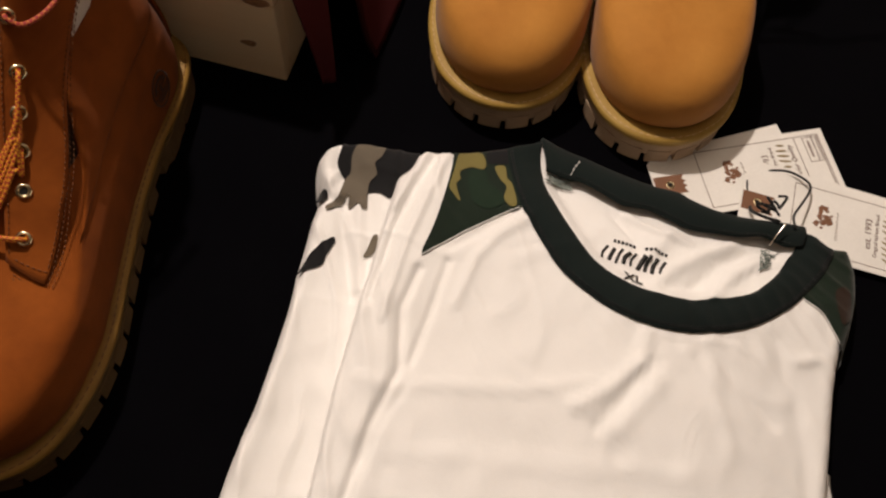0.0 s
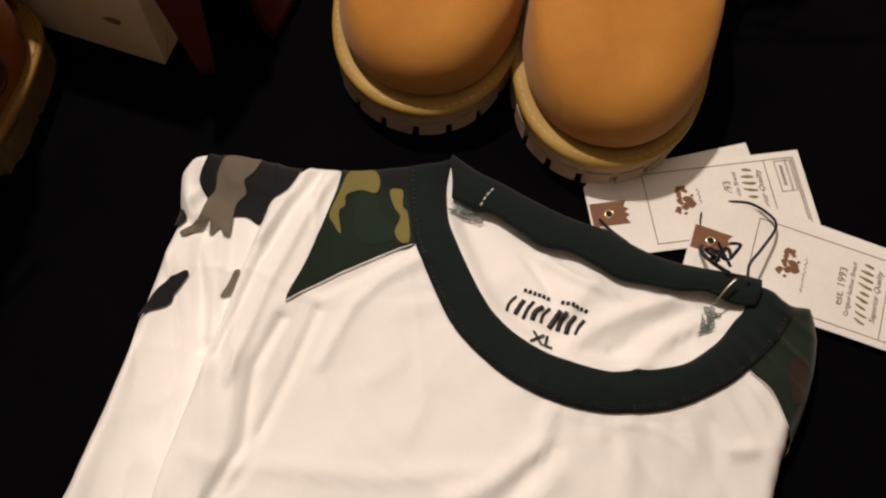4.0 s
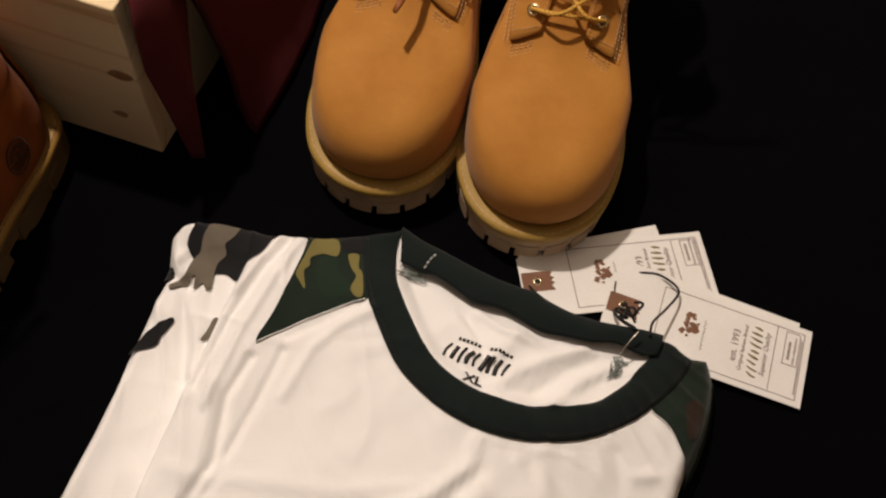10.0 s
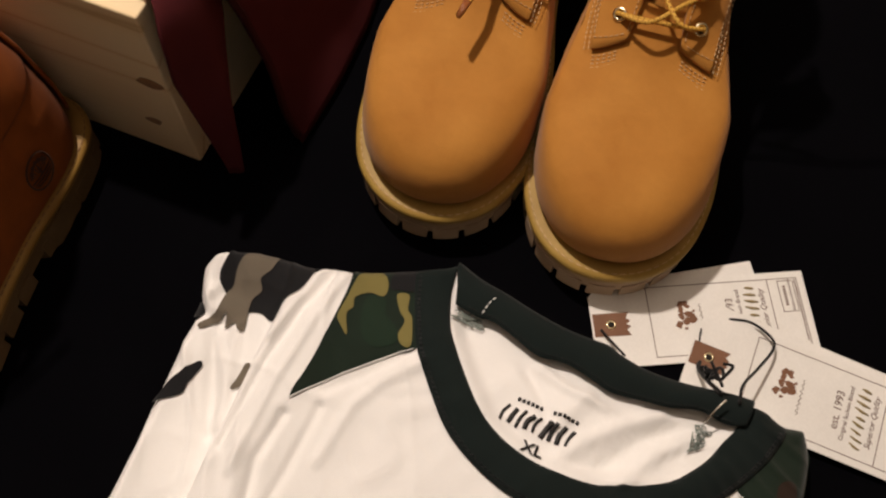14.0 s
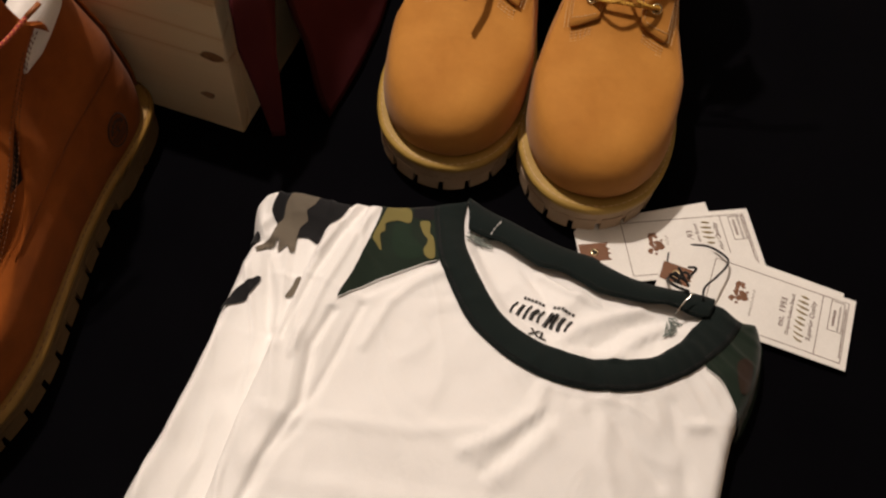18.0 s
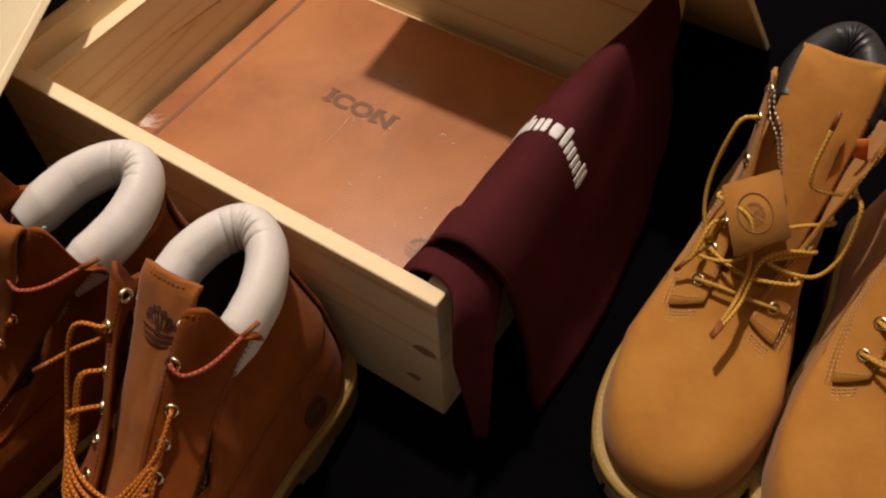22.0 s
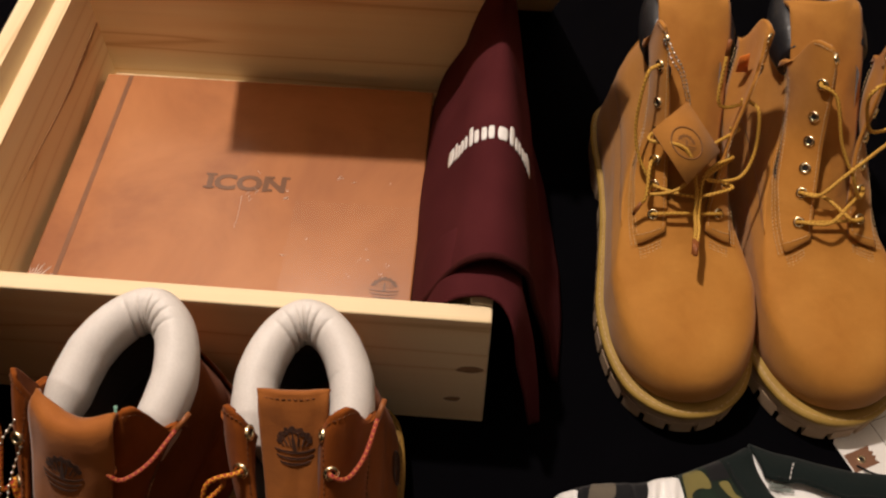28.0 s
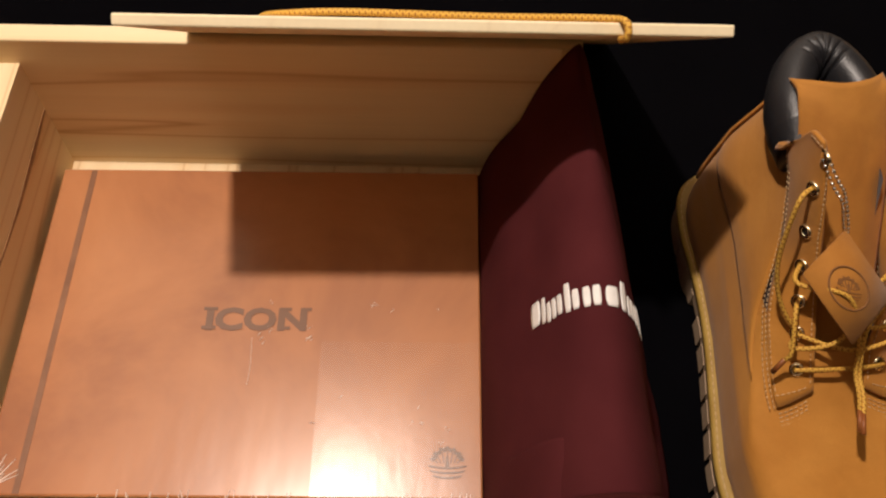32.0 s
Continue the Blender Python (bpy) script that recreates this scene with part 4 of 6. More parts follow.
    for a in np.linspace(-amax, amax, 220):
        aa = a % (2 * math.pi)
        p = upper(12.2, aa)
        k = abs(a) / amax
        p.z = (0.168 if lean == 0 else 0.162) + crest - (0.020 if lean == 0 else 0.012) * k ** 1.6
        p.x = shaft_shift(12.2) + (p.x - shaft_shift(12.2)) * (0.93 if lean == 0 else 0.96) * ((0.76 + 0.24 * min(1, abs(a) / 1.4)) if lean == 0 else (0.78 + 0.24 * min(1, abs(a) / 1.6)))
        p.y += 0.004
        path.append(p)
    verts, faces, sides = [], [], 14
    centre = sum(path, Vector()) / len(path)
    for i, p in enumerate(path):
        d = (path[min(i + 1, 219)] - path[max(i - 1, 0)]).normalized()
        up = Vector((0, 0, 1))
        out = d.cross(up).normalized()
        a = -amax + 2 * amax * i / 219
        g = 0.0
        for c0, deep in ((-0.56, 0.6), (-0.38, 1.0), (-0.20, 0.7), (-0.02, 1.2), (0.14, 0.6), (0.30, 1.0), (0.50, 0.7)):
            g += deep * math.exp(-((a - c0) / 0.028) ** 2)
        inward = (centre - p)
        inward.z = 0
        inward.normalize()
        r = (1.0 if lean == 0 else 1.12) * (0.0118 + 0.0006 * soft_step((abs(a) - 0.4) / 0.9)) * (1 - 0.25 * max(0, abs(a) / amax - 0.85) / 0.15)
        for k in range(sides):
            b = 2 * math.pi * k / sides
            off = out * math.cos(b) + up * math.sin(b)
            rr = r * (1 - 0.26 * min(g, 1.2) * max(0.0, off.dot(inward) + 0.15 * off.z) ** 1.3)
            verts.append(p + out * rr * math.cos(b) + up * rr * 1.35 * math.sin(b))
    for i in range(219):
        for k in range(sides):
            faces.append((i * sides + k, i * sides + (k + 1) % sides, (i + 1) * sides + (k + 1) % sides, (i + 1) * sides + k))
    faces += [tuple(range(sides)), tuple(219 * sides + k for k in range(sides))]
    add_part("collar", (verts, faces), collar_m, t, "padded leather collar with gathers")

    # lining and footbed
    add_part("lining", sheet(lambda a, v: upper(v, a % (2 * math.pi), -0.0045 if v > 8 else -0.003), np.linspace(-2.35, 2.35, 60), np.linspace(5.2, 12.6, 22), 0), M_LINING, t, "dark fabric lining")
    add_part("footbed", prism([(p[0] * 0.78, p[1] * 0.9 + 0.012) for p in SOLE], 0.036, 0.044), M_LINING, t, "dark footbed")

    # tongue
    low, lift_top = face[0], tongue_top - 0.2
    prof = spline([(.212 + low, .072 - low * .4), (.196 + low, .081 - low * .4), (.176 + low * .6, .095 - low * .3), (.157 + tongue_curl * .15, .113), (.140 + tongue_curl * .35, .132 + lift_top * .2), (.124 + tongue_curl * .6, .152 + lift_top * .45), (.110 + tongue_curl * .8, .171 + lift_top * .7), (.098 + tongue_curl, tongue_top - 0.011), (.089 + tongue_curl, tongue_top)], 6)

    def tongue(u, v):
        k = v * (len(prof) - 1)
        y, z = (np.interp(k, range(len(prof)), [q[c] for q in prof]) for c in (0, 1))
        half = 0.0165 + (tongue_half - 0.0165) * min(1, v * 1.4)
        x = (u * 2 - 1) * half
        b = tongue_bow * (x / half) ** 2 * half
        y -= b + 0.0005 + lean * v ** 2.5
        x += tongue_x * mirror * min(1, v * 1.2) + SHAPE["shift"] * min(1, v * 1.2)
        top = max(0, (v - 0.93) / 0.07)
        z -= top * ((0.004 if lean == 0 else 0.009) * abs(u * 2 - 1) ** 3 + dip * math.cos((u - 0.5) * math.pi))
        w = 0.0007 * noise.noise(Vector((u * 5, v * 9, mirror)))
        return Vector((x, y + w, z + w - 0.0015))
    tg = add_part("tongue", sheet(tongue, np.linspace(0, 1, 22), np.linspace(0, 1, 50), 0.0034), inside_m, t, "leather tongue")
    if lean == 0:
        add_part("stamped_mark", wrap_mark(0.0108, tongue, 0.5, mark_at, 0.00355, Vector((0, 1, 0.3)), 1, 1.35), mark_m, tg, "dark round stamp", False)
    if lean == 0:
        stitches([fx @ (tongue(u, 0.965) + Vector((0, 0.0030, 0.0022))) for u in np.linspace(0.08, 0.92, 16)], stitch_m, tg, 0.0030)
    return t, eyes


def lace(t, points, mat, r=0.0013, n=8, label=""):
    return part("lace", tube(spline(points, n), r, 8), mat, t, label)


def ball_chain(t, points, step=0.0033, r=0.00115):
    pts = spline(points, 10)
    d = np.concatenate([[0], np.cumsum([np.linalg.norm(np.array(b) - np.array(a)) for a, b in zip(pts, pts[1:])])])
    datas = []
    for s in np.arange(0, d[-1], step):
        c = Vector([np.interp(s, d, [q[k] for q in pts]) for k in range(3)])
        bm = bmesh.new()
        bmesh.ops.create_icosphere(bm, subdivisions=1, radius=r)
        datas.append(([v.co + c for v in bm.verts], [tuple(v.index for v in f.verts) for f in bm.faces]))
        bm.free()
    datas.append(tube(pts, r * 0.22, 5))
    return part("ball_chain", joined(*datas), M_STEEL, t, "steel bead chain")


def hang_tag(t, top, right, down, mat, mark, w=0.036, h=0.036):
    """A square leather tag hung by one corner: top is that corner."""
    right, down = right.normalized(), down.normalized()
    n = right.cross(down)
    m = Matrix((right, -down, -n)).transposed().to_4x4()
    m.translation = top
    s = w / 2
    base = [(0, 0), (s, -h * 0.48), (0.002, -h), (-s, -h * 0.5)]
    data = prism(base, -0.0012, 0.0012)
    bm = recalc(placed(data, m))
    bmesh.ops.bevel(bm, geom=bm.edges[:], offset=0.0007, segments=2, affect="EDGES")
    tag = part("leather_tag", bm, mat, t, "square leather tag")
    part("stamped_mark", recalc(placed(tree_mark(0.0078), m @ Matrix.Translation((0, -h * 0.52, 0.0013)))), mark, tag, "dark round stamp", smooth=False)
    ring = [m @ Vector((0.0112 * math.cos(a), -h * 0.52 + 0.0112 * math.sin(a), 0.0014)) for a in np.linspace(0, 2 * math.pi, 40, endpoint=False)]
    part("stamped_ring", tube(ring, 0.0006, 5, True), mark, tag)
    return tag


def standing(heel, toe):
    """The pose of a boot whose sole runs from heel to toe on the ground."""
    d = Vector((toe[0] - heel[0], toe[1] - heel[1]))
    return pose(heel[0], heel[1], 0.001, 0, 0, math.degrees(math.atan2(d.y, d.x)) - 90)


WHEAT = (M_WHEAT, M_WHEAT_IN, M_WHEAT_EDGE, M_COLLAR_B, M_SOLE, M_WELT, M_STITCH, M_MARK_W)
RUST = (M_RUST, M_RUST_IN, M_RUST_EDGE, M_COLLAR_W, M_SOLE_D, M_WELT_D, M_STITCH_D, M_MARK_R)
W1, e_w1 = build_boot("wheat_boot", "wheat nubuck work boot with black padded collar and leather tag", standing((0.121, 0.307), (0.1455, 0.003)), 1, WHEAT, "wheat boots", 0.191, 0, 0.026, (0.022, 0.012), pinch=0.26, lean=0.030, shift=-0.009, tab_rise=0.020, wide=0.96, face=(-0.0085, 0.009, 0.006), crest=0.007)
W2, e_w2 = build_boot("wheat_boot", "wheat nubuck work boot with black padded collar, laces loose", standing((0.213, 0.307), (0.2530, 0.004)), -1, WHEAT, "wheat boots", 0.191, 0, 0.026, (-0.004, 0.000), pinch=0.26, lean=0.030, shift=0.007, tab_rise=0.020, wide=0.96, face=(-0.0085, 0.018, 0.003), crest=0.007)
R1, e_r1 = build_boot("rust_boot", "rust-brown nubuck work boot with padded white collar", standing((-0.097, -0.003), (-0.083, -0.308)), -1, RUST, "rust boots", 0.203, -0.007, 0.0170, (-0.002, -0.004), 0.0, 0.022, 0.14, -0.003, 0.001, 0.14, 0.022, shift=-0.009)
R2, e_r2 = build_boot("rust_boot", "rust-brown nubuck work boot with white collar and hanging leather tag", standing((-0.183, -0.006), (-0.262, -0.301)), 1, RUST, "rust boots", 0.210, 0.015, 0.0220, (0.003, 0.004), 0.0, 0.027, 0.36, -0.006, 0.012, 0.13, 0.022, mark_at=0.76, crest=0.005)


# ------------------------------------------------------------ laces and tags of the boots
def sides(eyes, mirror):
    """The eyelets as (left, right), seen from the toe, lowest first."""
    return (eyes[1], eyes[-1]) if mirror > 0 else (eyes[-1], eyes[1])


def strand(t, a, b, mids, mat, r=0.0013):
    """A lace from eyelet a through the points to eyelet b; either may be a free end."""
    pts = []
    if a:
        pts += [a[0] - a[1] * 0.003, a[0] + a[1] * 0.0028]
    pts += [Vector(q) for q in mids]
    if b:
        pts += [b[0] + b[1] * 0.0028, b[0] - b[1] * 0.003]
    lace(t, pts, mat, r)
    if not b:
        tip, d = pts[-1], (pts[-1] - pts[-2]).normalized()
        part("lace_tip", tube([tip - d * 0.001, tip + d * 0.010], 0.0015, 8), M_LACE_TIP, t, "dark lace tip")


M_LACE_TIP = grainy("lace_tip", (0.22, 0.07, 0.02), (0.30, 0.10, 0.03), 100, 0.4)


def mid(a, b, k=0.5, up=(0, 0, 0)):
    return a[0] * (1 - k) + b[0] * k + Vector(up)


def lace_wheat_tagged():
    l, r = sides(e_w1, 1)
    t = W1
    strand(t, l[0], r[0], [mid(l[0], r[0], .3, (0, .004, .006)), mid(l[0], r[0], .7, (0, .004, .005))], M_LACE)
    strand(t, l[5], l[2], [l[5][0] + Vector((.010, .008, -.002)), l[4][0] + Vector((.016, .012, -.006)), l[3][0] + Vector((.014, .014, -.008)), l[2][0] + Vector((.004, .012, -.006))], M_LACE)
    strand(t, l[3], None, [l[3][0] + Vector((.008, .014, .006)), mid(l[3], r[3], .25, (0, .026, .010)), mid(l[2], r[2], .45, (0, .028, .004)), mid(l[1], r[1], .50, (0, .026, 0)), mid(l[0], r[0], .51, (0, .022, .012)), mid(l[0], r[0], .47, (0, .031, .010))], M_LACE)
    strand(t, r[2], None, [mid(l[2], r[2], .75, (0, .012, .006)), mid(l[2], r[2], .55, (0, .024, .004)), mid(l[1], r[1], .56, (0, .026, -.002)), mid(l[0], r[0], .56, (0, .023, .011)), mid(l[0], r[0], .50, (0, .033, .010))], M_LACE)
    strand(t, r[1], l[1], [r[1][0] + Vector((-.002, .010, .006)), mid(l[1], r[1], .6, (0, .016, .006)), mid(l[1], r[1], .3, (0, .012, .004))], M_LACE)
    strand(t, r[4], r[2], [r[4][0] + Vector((-.008, .010, -.002)), r[3][0] + Vector((-.014, .014, -.008)), r[2][0] + Vector((-.006, .014, -.006)), mid(l[2], r[2], .62, (0, .020, .002))], M_LACE)
    strand(t, l[1], r[3], [l[1][0] + Vector((.006, .010, .002)), mid(l[1], r[2], .3, (0, .016, .008)), mid(l[2], r[3], .6, (0, .014, .008))], M_LACE)
    strand(t, l[2], None, [l[2][0] + Vector((.006, .010, .004)), l[1][0] + Vector((.008, .013, .004)), l[1][0] + Vector((.011, .015, -.002))], M_LACE)
    strand(t, r[4], None, [mid(l[4], r[4], .72, (0, .010, .004)), mid(l[4], r[4], .60, (0, .010, .014)), mid(l[5], r[5], .58, (0, .010, .018))], M_LACE)
    back_to = W1.matrix_world.inverted()
    top = back_to @ Vector((.1290, .1770, .1580))
    ball_chain(t, [l[6][0] + l[6][1] * 0.002, l[6][0] + Vector((-.004, .010, -.010)), l[6][0] * 0.45 + top * 0.55 + Vector((-.001, .004, .002)), top, top + Vector((-.002, .001, .000)), l[6][0] * 0.5 + top * 0.5 + Vector((-.003, .003, .003)), l[6][0] + Vector((-.005, .008, -.006)), l[6][0] - l[6][1] * 0.001])
    hang_tag(t, top + Vector((0, .001, .001)), back_to.to_3x3() @ Vector((.049, -.010, -.009)), back_to.to_3x3() @ Vector((-.002, -.0565, -.023)), M_WHEAT_IN, M_MARK_W, 0.050, 0.060)
    part("side_label", recalc(prism([(0, 0), (.008, 0), (.010, .016), (.004, .020)], 0, 0.001)), M_ORANGE, t, "orange fabric label").matrix_local = Matrix.Translation(r[5][0] + Vector((.004, -.004, -.012))) @ Matrix.Rotation(radians(80), 4, "X")


def lace_wheat_plain():
    l, r = sides(e_w2, -1)
    t = W2
    strand(t, l[0], r[0], [mid(l[0], r[0], .3, (0, .004, .004)), mid(l[0], r[0], .7, (0, .004, .004))], M_LACE)
    strand(t, l[1], None, [l[1][0] + Vector((-.008, .008, .006)), mid(l[2], r[2], .5, (0, .016, .008)), r[3][0] + Vector((-.002, .018, .010)), r[4][0] + Vector((-.022, .018, .014)), r[5][0] + Vector((-.036, .012, .018))], M_LACE)
    strand(t, l[5], r[1], [l[5][0] + Vector((-.008, .010, -.004)), mid(l[3], r[3], .38, (0, .014, .010)), mid(l[2], r[2], .66, (0, .016, .006)), mid(l[1], r[1], .86, (0, .010, .004))], M_LACE)
    strand(t, r[0], l[1], [mid(l[0], r[0], .7, (0, .009, .012)), mid(l[1], r[1], .35, (0, .008, .002))], M_LACE)
    strand(t, l[0], r[1], [mid(l[0], r[0], .35, (0, .010, .010)), mid(l[0], r[1], .7, (0, .010, .006))], M_LACE)
    strand(t, r[5], None, [r[5][0] + Vector((.010, .010, .006)), mid(l[5], r[5], .62, (0, .016, .010)), mid(l[5], r[5], .55, (0, .018, .0)), r[4][0] + Vector((.008, .016, .0)), r[4][0] + Vector((-.010, .016, .004))], M_LACE)


def lace_rust(t, eyes, mirror, tagged_boot):
    l, r = sides(eyes, mirror)
    strand(t, l[0], r[0], [mid(l[0], r[0], .3, (0, .004, .004)), mid(l[0], r[0], .7, (0, .004, .004))], M_LACE_R)
    if tagged_boot:
        for k, (a, b, sag, f) in enumerate(((2, 1, .004, .016), (3, 2, .006, .018), (3, 3, .012, .016), (4, 3, .016, .014), (4, 4, .022, .012))):
            strand(t, l[a], r[b], [mid(l[a], r[b], .22, (0, f, -sag * .6)), mid(l[a], r[b], .5, (0, f + .004, -sag)), mid(l[a], r[b], .8, (0, f * .7, -sag * .8))], M_LACE_R)
        strand(t, l[1], r[0], [mid(l[1], r[0], .4, (0, .012, .006))], M_LACE_R)
        top = Vector((.0222, .150, .151))
        ball_chain(t, [l[6][0] + l[6][1] * .002, Vector((.0315, .122, .181)), Vector((.0275, .138, .165)), top + Vector((.001, .001, .001)), top + Vector((-.002, .0, .002)), Vector((.0240, .134, .166)), l[6][0] + Vector((.000, .010, -.010)), l[6][0] - l[6][1] * .001])
        hang_tag(t, top + Vector((0, .002, 0)), Vector((-.0366, -.0139, -.010)), Vector((-.0132, .0493, -.030)), M_RUST, M_MARK_R, 0.042, 0.056)
        strand(t, l[4], None, [l[4][0] + Vector((.006, .006, .002)), l[5][0] + Vector((.008, .003, .0)), l[5][0] + Vector((.009, -.002, .012))], M_LACE_R)
    else:
        for k, (a, b) in enumerate(((4, 2), (4, 3), (3, 3), (3, 2), (5, 4))):
            low = Vector((0.008 - .002 * k, .192 - .004 * k, .099 + .004 * k))
            strand(t, l[a], r[b], [l[a][0] + Vector((.010 + .002 * k, .010, -.004)), Vector((.038 + .002 * k, .160 - .002 * k, .118 + .003 * k)), Vector((.034 + .001 * k, low.y - .012, low.z + .006)), Vector((.022, low.y - .002, low.z)), low, Vector((-.008, low.y - .010, low.z + .006)), Vector((-.016, low.y - .026, low.z + .020)), r[b][0] + Vector((-.002, .010, -.006))], M_LACE_R)
        strand(t, l[5], None, [l[5][0] + Vector((.010, .002, -.006)), Vector((.045, .114, .154)), Vector((.057, .124, .148)), Vector((.069, .137, .141))], M_LACE_R)
    strand(t, r[5], None, [r[5][0] + Vector((-.008, .002, -.002)), r[5][0] + Vector((-.016, -.010, -.002)), r[5][0] + Vector((-.022, -.030, .002))], M_LACE_END)
    c = r[6][0] + Vector((.006, -.010, -.004))
    part("inner_label", tube(spline([c + Vector((0, 0, -.008)), c, c + Vector((.001, -.003, .003))], 4), 0.0026, 8, flatten=0.35), M_GREEN, t, "green and white woven label")


lace_wheat_tagged()
lace_wheat_plain()
lace_rust(R1, e_r1, -1, False)
lace_rust(R2, e_r2, 1, True)

# ------------------------------------------------------------ folded shirt
SHIRT_AT = Vector((0.22, -0.17, 0.0007))
TOP = spline([(0.0465, -0.062), (0.052, -0.0575), (0.061, -0.056), (0.072, -0.053), (0.084, -0.0505), (0.102, -0.0495), (0.110, -0.0465), (0.118, -0.0430), (0.129, -0.0420), (0.141, -0.0365), (0.157, -0.0295), (0.171, -0.0235), (0.179, -0.0185), (0.194, -0.024), (0.209, -0.027), (0.240, -0.033), (0.263, -0.031), (0.294, -0.0355), (0.320, -0.035), (0.351, -0.0335), (0.368, -0.0385), (0.382, -0.036)], 4)
BOTTOM = spline([(0.056, -0.301), (0.069, -0.300), (0.082, -0.305), (0.098, -0.309), (0.109, -0.311), (0.126, -0.313), (0.155, -0.315), (0.187, -0.317), (0.231, -0.316), (0.300, -0.308), (0.379, -0.298)], 5)
LEFT = spline([(0.0465, -0.062), (0.0445, -0.073), (0.048, -0.085), (0.0525, -0.095), (0.0530, -0.112), (0.054, -0.130), (0.055, -0.148), (0.057, -0.168), (0.058, -0.190), (0.058, -0.226), (0.0555, -0.263), (0.056, -0.301)], 5)
RIGHT = spline([(0.382, -0.036), (0.3875, -0.052), (0.3885, -0.071), (0.3865, -0.091), (0.3825, -0.112), (0.3805, -0.130), (0.3805, -0.170), (0.3800, -0.225), (0.379, -0.298)], 6)
OUTLINE = np.array([tuple(p) for p in TOP] + [tuple(p) for p in RIGHT[1:]] + [tuple(p) for p in BOTTOM[::-1][1:]] + [tuple(p) for p in LEFT[::-1][1:-1]])


def along(line, t):
    k = t * (len(line) - 1)
    return np.array([np.interp(k, range(len(line)), [p[c] for p in line]) for c in (0, 1)])


COLLAR_OUT = spline([(0.158, -0.028), (0.160, -0.038), (0.165, -0.052), (0.176, -0.077), (0.188, -0.093), (0.204, -0.111), (0.220, -0.122), (0.239, -0.130), (0.256, -0.133), (0.275, -0.133), (0.294, -0.1285), (0.312, -0.121), (0.327, -0.111), (0.342, -0.097), (0.3515, -0.0845), (0.3635, -0.065), (0.3695, -0.049), (0.3705, -0.039)], 5)
COLLAR_IN = spline([(0.179, -0.0205), (0.180, -0.030), (0.182, -0.042), (0.188, -0.059), (0.195, -0.070), (0.206, -0.084), (0.218, -0.097), (0.232, -0.106), (0.247, -0.111), (0.262, -0.1125), (0.279, -0.112), (0.292, -0.108), (0.308, -0.101), (0.321, -0.092), (0.333, -0.077), (0.339, -0.064), (0.344, -0.054), (0.347, -0.038)], 5)
BACK_TOP = spline([(0.179, -0.0205), (0.194, -0.026), (0.209, -0.029), (0.225, -0.033), (0.240, -0.036), (0.254, -0.037), (0.269, -0.0365), (0.276, -0.039), (0.291, -0.042), (0.306, -0.0415), (0.321, -0.0395), (0.339, -0.0365), (0.350, -0.0355)], 6)
BACK_LOW = spline([(0.186, -0.046), (0.199, -0.0485), (0.209, -0.0485), (0.225, -0.054), (0.237, -0.058), (0.252, -0.0565), (0.267, -0.0595), (0.278, -0.062), (0.294, -0.060), (0.309, -0.058), (0.323, -0.0535), (0.338, -0.055), (0.348, -0.052)], 6)
NECK = [tuple(p) for p in COLLAR_IN] + [tuple(p) for p in BACK_TOP[::-1]]
COLLAR_LINE = [tuple(p) for p in COLLAR_IN[::2]]
COLLAR_RIM = [tuple(p) for p in COLLAR_OUT[::2]]


def seg_far(x, y, pts):
    """How far (x, y) lies from a line, and how far along its run the nearest place is."""
    best, at, run = 9.0, 0.0, 0.0
    for (ax, ay), (bx, by) in zip(pts, pts[1:]):
        dx, dy = bx - ax, by - ay
        long = math.hypot(dx, dy)
        t = min(max(((x - ax) * dx + (y - ay) * dy) / max(long * long, 1e-12), 0), 1)
        d = math.hypot(x - ax - t * dx, y - ay - t * dy)
        if d < best:
            best, at = d, run + t * long
        run += long
    return best, at


def edge_far(x, y):
    """How far (x, y) lies inside the outline of the folded shirt; negative outside it."""
    a, b = OUTLINE, np.roll(OUTLINE, -1, 0)
    p, d = np.array((x, y)), b - a
    t = (((p - a) * d).sum(1) / np.maximum((d * d).sum(1), 1e-12)).clip(0, 1)
    far = float(np.sqrt((((a + d * t[:, None]) - p) ** 2).sum(1).min()))
    cross = ((a[:, 1] > y) != (b[:, 1] > y)) & (x < d[:, 0] * (y - a[:, 1]) / np.where(d[:, 1] == 0, 1e-12, d[:, 1]) + a[:, 0])
    return far if cross.sum() % 2 else -far


def soft(a, b, x):
    t = min(max((x - a) / (b - a), 0), 1)
    return t * t * (3 - 2 * t)


